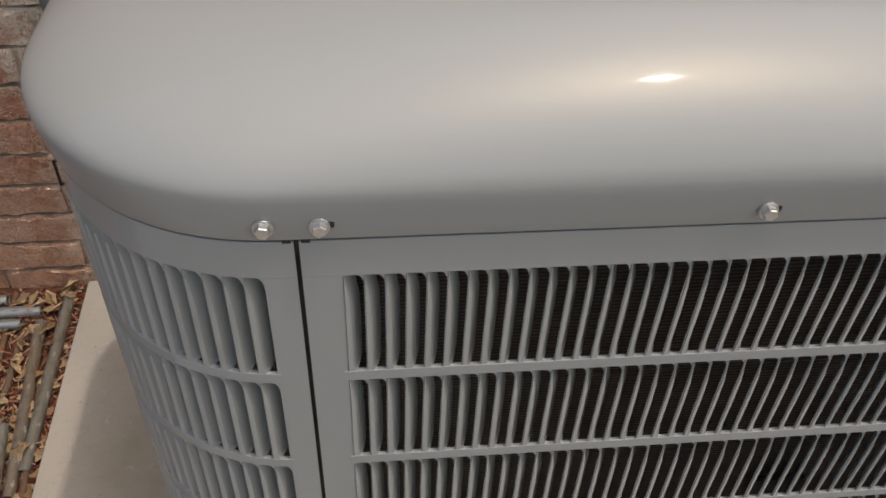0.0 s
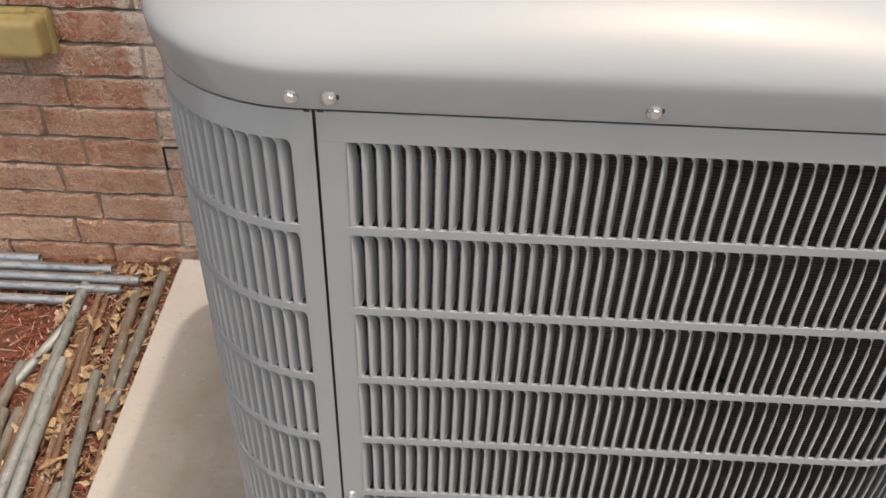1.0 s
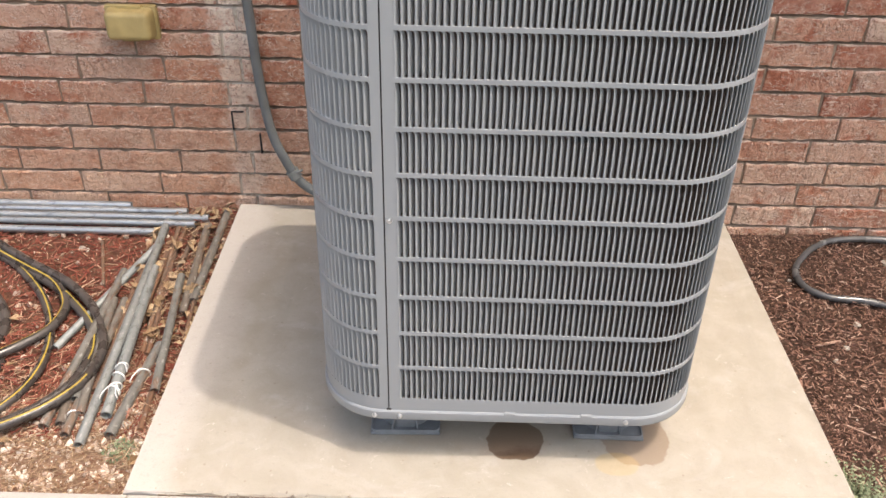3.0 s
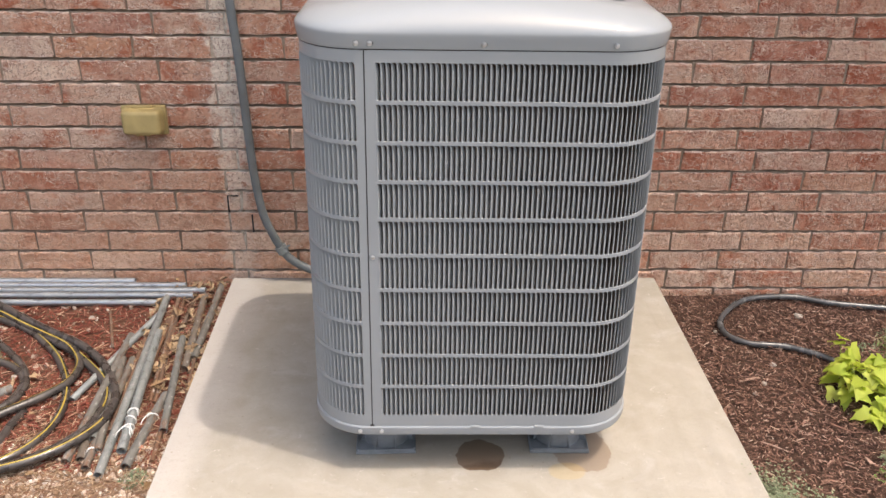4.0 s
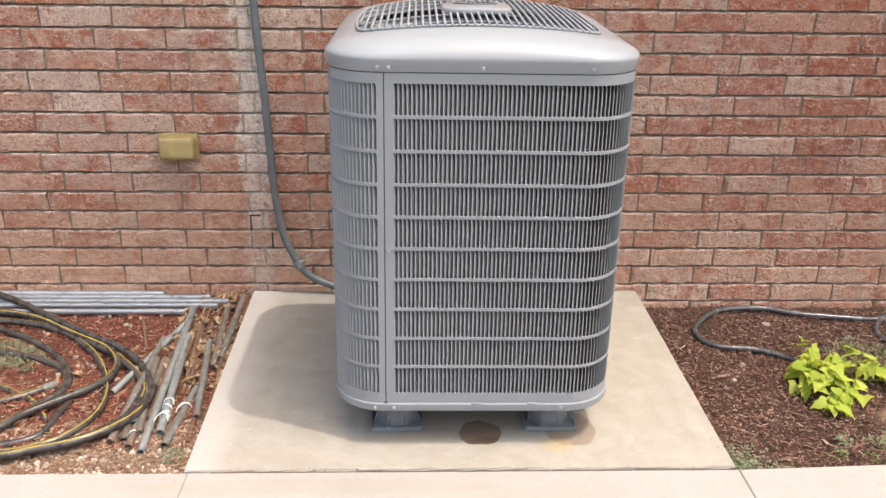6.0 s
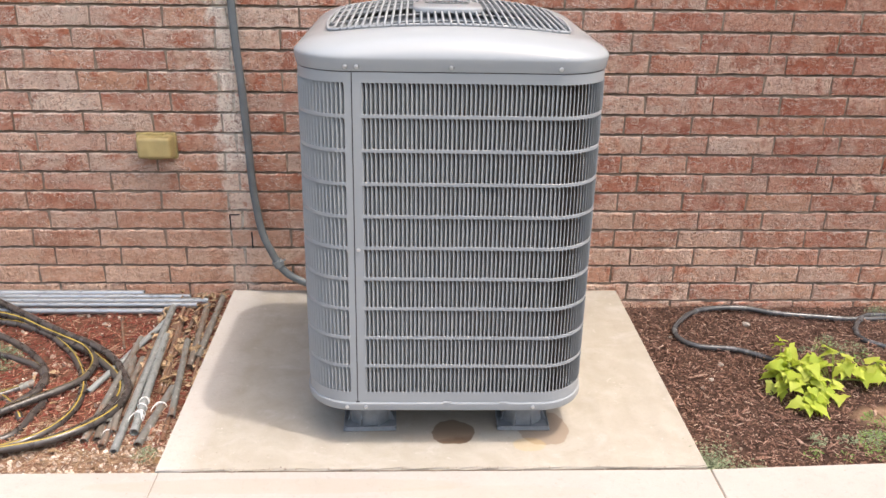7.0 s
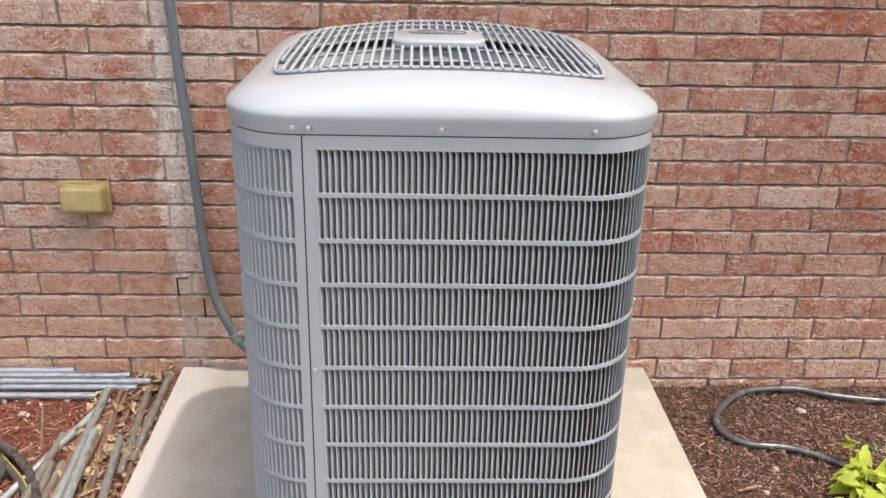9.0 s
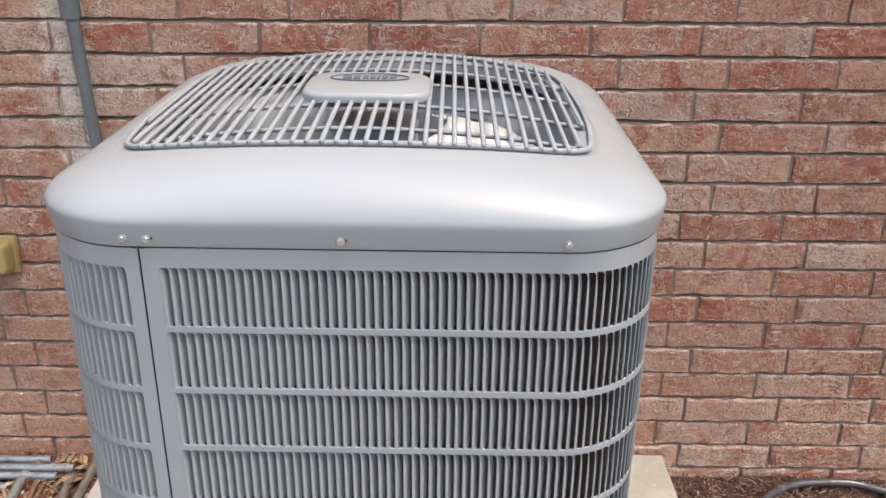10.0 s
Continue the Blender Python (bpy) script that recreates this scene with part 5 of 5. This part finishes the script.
def sweet_potato_vine():
    rng = random.Random(11)
    root = Vector((1.19, -0.62, ground_height(1.19, -0.62)))
    ob = thing("ornamental_vine", Matrix.Translation(root), "lime-green sweet potato vine with heart-shaped leaves on dark mulch", "plant")
    clusters = [(1.21, -0.63, 0.08, 0.12, 80, 0.105), (1.225, -0.46, 0.02, 0.045, 8, 0.10), (1.375, -0.56, 0.10, 0.085, 28, 0.09), (1.52, -0.59, 0.08, 0.06, 18, 0.08), (1.205, -0.755, 0.05, 0.035, 11, 0.05), (1.30, -0.66, 0.06, 0.05, 12, 0.05)]
    for cx, cy, rx, ry, n, tall in clusters:
        for i in range(n):
            a, r = rng.uniform(0, 2 * math.pi), math.sqrt(rng.random())
            x, y = cx + rx * r * math.cos(a), cy + ry * r * math.sin(a)
            h = tall * (1 - 0.75 * r * r) * rng.uniform(0.55, 1.15) + 0.012
            base = Vector((x, y, ground_height(x, y) + h))
            yaw = math.degrees(math.atan2(ry * r * math.sin(a), rx * r * math.cos(a))) + rng.uniform(-70, 70)
            size = rng.uniform(0.036, 0.062)
            leaf = new("leaf", leaf_data[rng.randrange(4)])
            leaf.parent = ob
            leaf.matrix_basis = Matrix.Translation(base - root) @ pose(0, 0, 0, 0, 0, yaw) @ pose(0, 0, 0, rng.uniform(-28, 28), rng.uniform(-8, 42), 0) @ Matrix.Diagonal((size, size * rng.uniform(0.9, 1.12), size, 1))
            if i % 2 == 0:
                foot = Vector((cx + 0.3 * (x - cx), cy + 0.3 * (y - cy), ground_height(cx, cy) - 0.005))
                mid = (foot + base) / 2 + Vector((0, 0, 0.015))
                part("stalk", tube([foot - root, mid - root, base - root], 0.0016, 5), VINE_STEM, ob, smooth=True)
    part("runner", tube([p - root for p in spline([root, (1.28, -0.60, -0.085), (1.40, -0.59, -0.08), (1.52, -0.60, -0.085)])], 0.003, 6), VINE_STEM, ob, smooth=True)
    return ob


sweet_potato_vine()


def weed(x, y, radius, n, seed, label="low grey-green weed growing on the bed", tall=0.03, wide=1.0):
    rng = random.Random(seed)
    verts, faces = [], []
    for i in range(n):
        a, r = rng.uniform(0, 2 * math.pi), radius * math.sqrt(rng.random())
        px, py = r * math.cos(a) * wide, r * math.sin(a)
        h = rng.uniform(0.2, 1.0) * tall * (1.15 - r / radius)
        lean = Vector((math.cos(a), math.sin(a), 0)) * h * 0.5
        b = Vector((px, py, ground_height(x + px, y + py) - ground_height(x, y) - 0.002))
        for k in range(5):
            w = (k + 1) / 5
            c = b + lean * w + Vector((0, 0, h * w))
            t = rng.uniform(0, 2 * math.pi)
            d = Vector((math.cos(t), math.sin(t), rng.uniform(-0.2, 0.6))).normalized() * rng.uniform(0.004, 0.010)
            s = Vector((-d.y, d.x, rng.uniform(-0.002, 0.002))) * 0.35
            q = len(verts)
            verts += [c, c + d * 0.5 + s, c + d, c + d * 0.5 - s]
            faces.append((q, q + 1, q + 2, q + 3))
        q = len(verts)
        top = b + lean + Vector((0, 0, h))
        verts += [b, b + Vector((0.0014, 0, 0)), top]
        faces.append((q, q + 1, q + 2))
    ob = part("weed", (verts, faces), WEED_LEAF, m=pose(x, y, ground_height(x, y)))
    return tagged(ob, label, "weed")


for k, (x, y, r, n, tall, wide) in enumerate(((0.758, -1.085, 0.045, 420, 0.155, 1.0), (0.82, -1.135, 0.05, 420, 0.12, 1.7), (1.476, -0.278, 0.04, 60, 0.03, 1.0), (1.53, -0.35, 0.06, 110, 0.03, 1.2),
                                     (1.770, -0.09, 0.06, 90, 0.06, 1.0), (1.162, -0.917, 0.03, 50, 0.025, 1.0), (1.256, -0.924, 0.03, 50, 0.025, 1.2), (1.36, -0.92, 0.06, 150, 0.035, 1.2), (1.374, -0.347, 0.035, 50, 0.025, 1.0),
                                     (-1.55, -0.43, 0.07, 520, 0.042, 1.4), (-1.63, -0.38, 0.06, 260, 0.042, 1.3), (-1.45, -0.63, 0.03, 40, 0.02, 1.0), (-0.88, -1.0, 0.035, 80, 0.03, 1.2))):
    weed(x, y, r, n, 40 + k, tall=tall, wide=wide)
FRESH_LEAF = chip_material("fresh_green_weed", [(0.0, (0.13, 0.22, 0.055)), (0.5, (0.19, 0.30, 0.085)), (1.0, (0.26, 0.34, 0.12))])
for k, (x, y, rad, n, tall) in enumerate(((1.36, -0.95, 0.09, 220, 0.045), (1.40, -0.80, 0.05, 50, 0.03), (1.45, -0.40, 0.06, 60, 0.03), (1.435, -0.32, 0.04, 40, 0.035), (1.12, -0.98, 0.03, 26, 0.025), (1.215, -0.99, 0.03, 22, 0.02), (1.55, -0.45, 0.07, 60, 0.04))):
    weed(x, y, rad, n, 80 + k, "small fresh green weed sprouting from the mulch", tall).data.materials[0] = FRESH_LEAF


# ---- mulch, straw, pebbles, dry leaves ----
def chips(n, x0, x1, y0, y1, length, width, seed, tilt=0.35, lift=0.004, thick=0.35, bare=None):
    """Many splinters of wood, each a tapered block, strewn over a bed; bare: a spot (x, y, half widths) left nearly free."""
    rng = np.random.default_rng(seed)
    block = np.array([[-1, -0.55, -1], [-1, 0.55, -1], [1, -0.35, -1], [1, 0.35, -1], [-0.85, -0.5, 1], [-0.85, 0.5, 1], [0.9, -0.3, 1], [0.9, 0.3, 1]]) * 0.5
    quads = [(0, 1, 3, 2), (4, 6, 7, 5), (0, 2, 6, 4), (1, 5, 7, 3), (0, 4, 5, 1), (2, 3, 7, 6)]
    verts, faces = [], []
    xs, ys = rng.uniform(x0, x1, n), rng.uniform(y0, y1, n)
    for i in range(n):
        l = length[0] + (length[1] - length[0]) * rng.random() ** 2
        if bare and ((xs[i] - bare[0]) / bare[2]) ** 2 + ((ys[i] - bare[1]) / bare[3]) ** 2 < rng.uniform(0.5, 1.4) and i % 6:
            continue
        w = rng.uniform(*width)
        pts = (block + rng.uniform(-0.12, 0.12, (8, 3))) * (l, w, w * thick)
        r = np.array(Euler((rng.uniform(-tilt, tilt), rng.uniform(-tilt, tilt) * 0.6, rng.uniform(0, 6.283))).to_matrix())
        z = ground_height(xs[i], ys[i]) + lift * rng.uniform(-0.3, 1.6)
        pts = pts @ r.T + (xs[i], ys[i], z)
        k = len(verts)
        verts += pts.tolist()
        faces += [tuple(k + j for j in q) for q in quads]
    return verts, faces


tagged(part("red_mulch_chips", chips(13000, -2.05, -0.80, -0.96, -0.02, (0.008, 0.052), (0.002, 0.0065), 1, 0.55, 0.010), MULCH_RED), "red-dyed shredded wood mulch covering the bed", "mulch", kind="stuff")
tagged(part("brown_mulch_chips", chips(27000, 0.72, 2.0, -1.19, -0.01, (0.004, 0.026), (0.0022, 0.0075), 2, 0.65, 0.009, bare=(1.45, -0.78, 0.13, 0.075)), MULCH_BROWN), "dark brown shredded wood mulch covering the bed", "mulch", kind="stuff")
tagged(part("large_bark_chips", chips(150, 0.74, 1.9, -1.18, -0.2, (0.025, 0.075), (0.006, 0.02), 3, 0.2, 0.008), MULCH_BROWN), "larger splinters of brown bark on the mulch", "bark", kind="stuff")
tagged(part("dry_straw", chips(2600, -1.9, -0.81, -1.19, -0.55, (0.02, 0.06), (0.0012, 0.0024), 4, 0.3, 0.006, 0.7), STRAW), "dry straw and needles strewn over the bed", "straw", kind="stuff")
tagged(part("dry_straw", chips(5200, -1.9, -0.80, -1.19, -0.82, (0.010, 0.045), (0.0012, 0.0034), 14, 0.4, 0.010, 0.7), STRAW), "tan straw along the walkway edge", "straw", kind="stuff")
tagged(part("dry_straw", chips(900, -1.05, -0.80, -0.9, -0.04, (0.015, 0.05), (0.0015, 0.004), 5, 0.4, 0.012, 0.6), STRAW), "dry straw caught between the pipes", "straw", kind="stuff")


def pebbles(n, x0, x1, y0, y1, size, seed):
    rng = random.Random(seed)
    bm = bmesh.new()
    bmesh.ops.create_icosphere(bm, subdivisions=1, radius=1.0)
    base = [v.co.copy() for v in bm.verts]
    tris = [tuple(v.index for v in f.verts) for f in bm.faces]
    bm.free()
    verts, faces = [], []
    for _ in range(n):
        x, y = rng.uniform(x0, x1), rng.uniform(y0, y1)
        s = size[0] + (size[1] - size[0]) * rng.random() ** 3
        turn = Euler((rng.uniform(0, 6), rng.uniform(0, 6), rng.uniform(0, 6))).to_matrix()
        k = len(verts)
        for c in base:
            p = turn @ (Vector((c.x, c.y * 0.75, c.z * 0.6)) * s * (1 + rng.uniform(-0.18, 0.18)))
            verts.append((x + p.x, y + p.y, ground_height(x, y) + 0.003 + p.z))
        faces += [tuple(k + i for i in t) for t in tris]
    return verts, faces


tagged(part("pebbles", pebbles(3600, -1.9, -0.81, -1.19, -0.84, (0.0018, 0.013), 6), PEBBLE), "small pale pebbles scattered along the walkway edge", "pebbles", kind="stuff")
tagged(part("pebbles", pebbles(380, -1.7, -0.81, -0.85, -0.1, (0.003, 0.014), 7), PEBBLE), "small pale pebbles scattered among the mulch", "pebbles", kind="stuff")
def crumbs(n, x0, x1, y, z, size, seed):
    """Broken bits of concrete along a joint."""
    verts, faces = pebbles(n, x0, x1, y - 0.007, y + 0.008, size, seed)
    k = len(verts) // n
    rng = random.Random(seed + 1)
    out = []
    for i in range(n):
        group = verts[i * k:(i + 1) * k]
        mid = sum(v[2] for v in group) / k
        level = z + rng.uniform(-0.005, 0.005)
        out += [(a, b, c - mid + level) for a, b, c in group]
    return out, faces


tagged(part("concrete_crumbs", crumbs(260, -0.72, 0.71, -1.195, -0.004, (0.001, 0.0045), 21), CRUMB), "pale crumbs broken off along the joint of the pad", "crumbs", kind="stuff")
tagged(part("pebbles", pebbles(60, 0.74, 1.9, -1.1, -0.05, (0.002, 0.007), 8), PEBBLE), "small pale pebbles scattered among the brown mulch", "pebbles", kind="stuff")


def stone(x, y, s, seed):
    rng = random.Random(seed)
    bm = bmesh.new()
    bmesh.ops.create_icosphere(bm, subdivisions=2, radius=s)
    for v in bm.verts:
        v.co *= 1 + 0.35 * noise.noise(v.co / s * 1.3 + Vector((seed, 0, 0)))
        v.co.z *= 0.7
    ob = part("stone", bm, CRUMB, m=pose(x, y, ground_height(x, y) + s * 0.35, 0, 0, rng.uniform(0, 360)))
    return tagged(ob, "small pale limestone lying on the mulch", "stone")


for k, (x, y, s) in enumerate(((1.205, -0.157, 0.015), (1.013, -0.443, 0.011), (0.947, -0.545, 0.009), (0.898, -0.607, 0.008), (0.883, -0.245, 0.007), (-1.253, -0.226, 0.012), (-0.894, -0.919, 0.013), (-1.06, -0.895, 0.010), (-1.192, -0.555, 0.009), (-1.398, -0.522, 0.010), (-1.032, -0.634, 0.007))):
    stone(x, y, s, 60 + k)


def dry_leaves(n, x0, x1, y0, y1, seed, lift):
    rng = random.Random(seed)
    verts, faces = [], []
    for _ in range(n):
        x, y = rng.uniform(x0, x1), rng.uniform(y0, y1)
        m = pose(x, y, ground_height(x, y) + lift * rng.uniform(0.4, 1.0), rng.uniform(-40, 40), rng.uniform(-40, 40), rng.uniform(0, 360))
        l, w, curl = rng.uniform(0.016, 0.046), rng.uniform(0.005, 0.013), rng.uniform(0.3, 1.0)
        k = len(verts)
        for i in range(5):
            u = i / 4
            half = w * math.sin(math.pi * (0.08 + 0.86 * u)) * (0.7 if i % 2 else 1.1)
            for sgn in (-1, 0, 1):
                verts.append(m @ Vector((l * (u - 0.5), sgn * half, curl * half * abs(sgn) + 0.3 * curl * l * (u - 0.5) ** 2)))
        for i in range(4):
            for j in range(2):
                a = k + i * 3 + j
                faces.append((a, a + 1, a + 4, a + 3))
    return verts, faces


tagged(part("dry_leaves", dry_leaves(170, -1.05, -0.82, -0.62, -0.02, 9, 0.030), DRY_LEAF), "curled dry brown leaves caught between the pipes", "leaves", kind="stuff")
tagged(part("dry_leaves", dry_leaves(45, -1.7, -0.82, -1.15, -0.2, 10, 0.015), DRY_LEAF), "curled dry brown leaves on the mulch", "leaves", kind="stuff")

# ---- bricks ----
SHAPES = {}
far_bricks = []
for k, (x, z, length, near) in enumerate(brick_rows()):
    key = (round(length, 3), k * 7 % 9)
    if near:
        if key not in SHAPES:
            data = bpy.data.meshes.new("brick")
            v, f = brick_shape(length, key[1])
            data.from_pydata(v, [], f)
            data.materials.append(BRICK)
            SHAPES[key] = data
        ob = new("brick", SHAPES[key])
        ob.parent = wall_north
        ob.location = (x, 0.001 * math.sin(k * 12.9), z)
    else:
        v, f = brick_shape(length, key[1])
        far_bricks.append(([(a + x, b, c + z) for a, b, c in v], f))
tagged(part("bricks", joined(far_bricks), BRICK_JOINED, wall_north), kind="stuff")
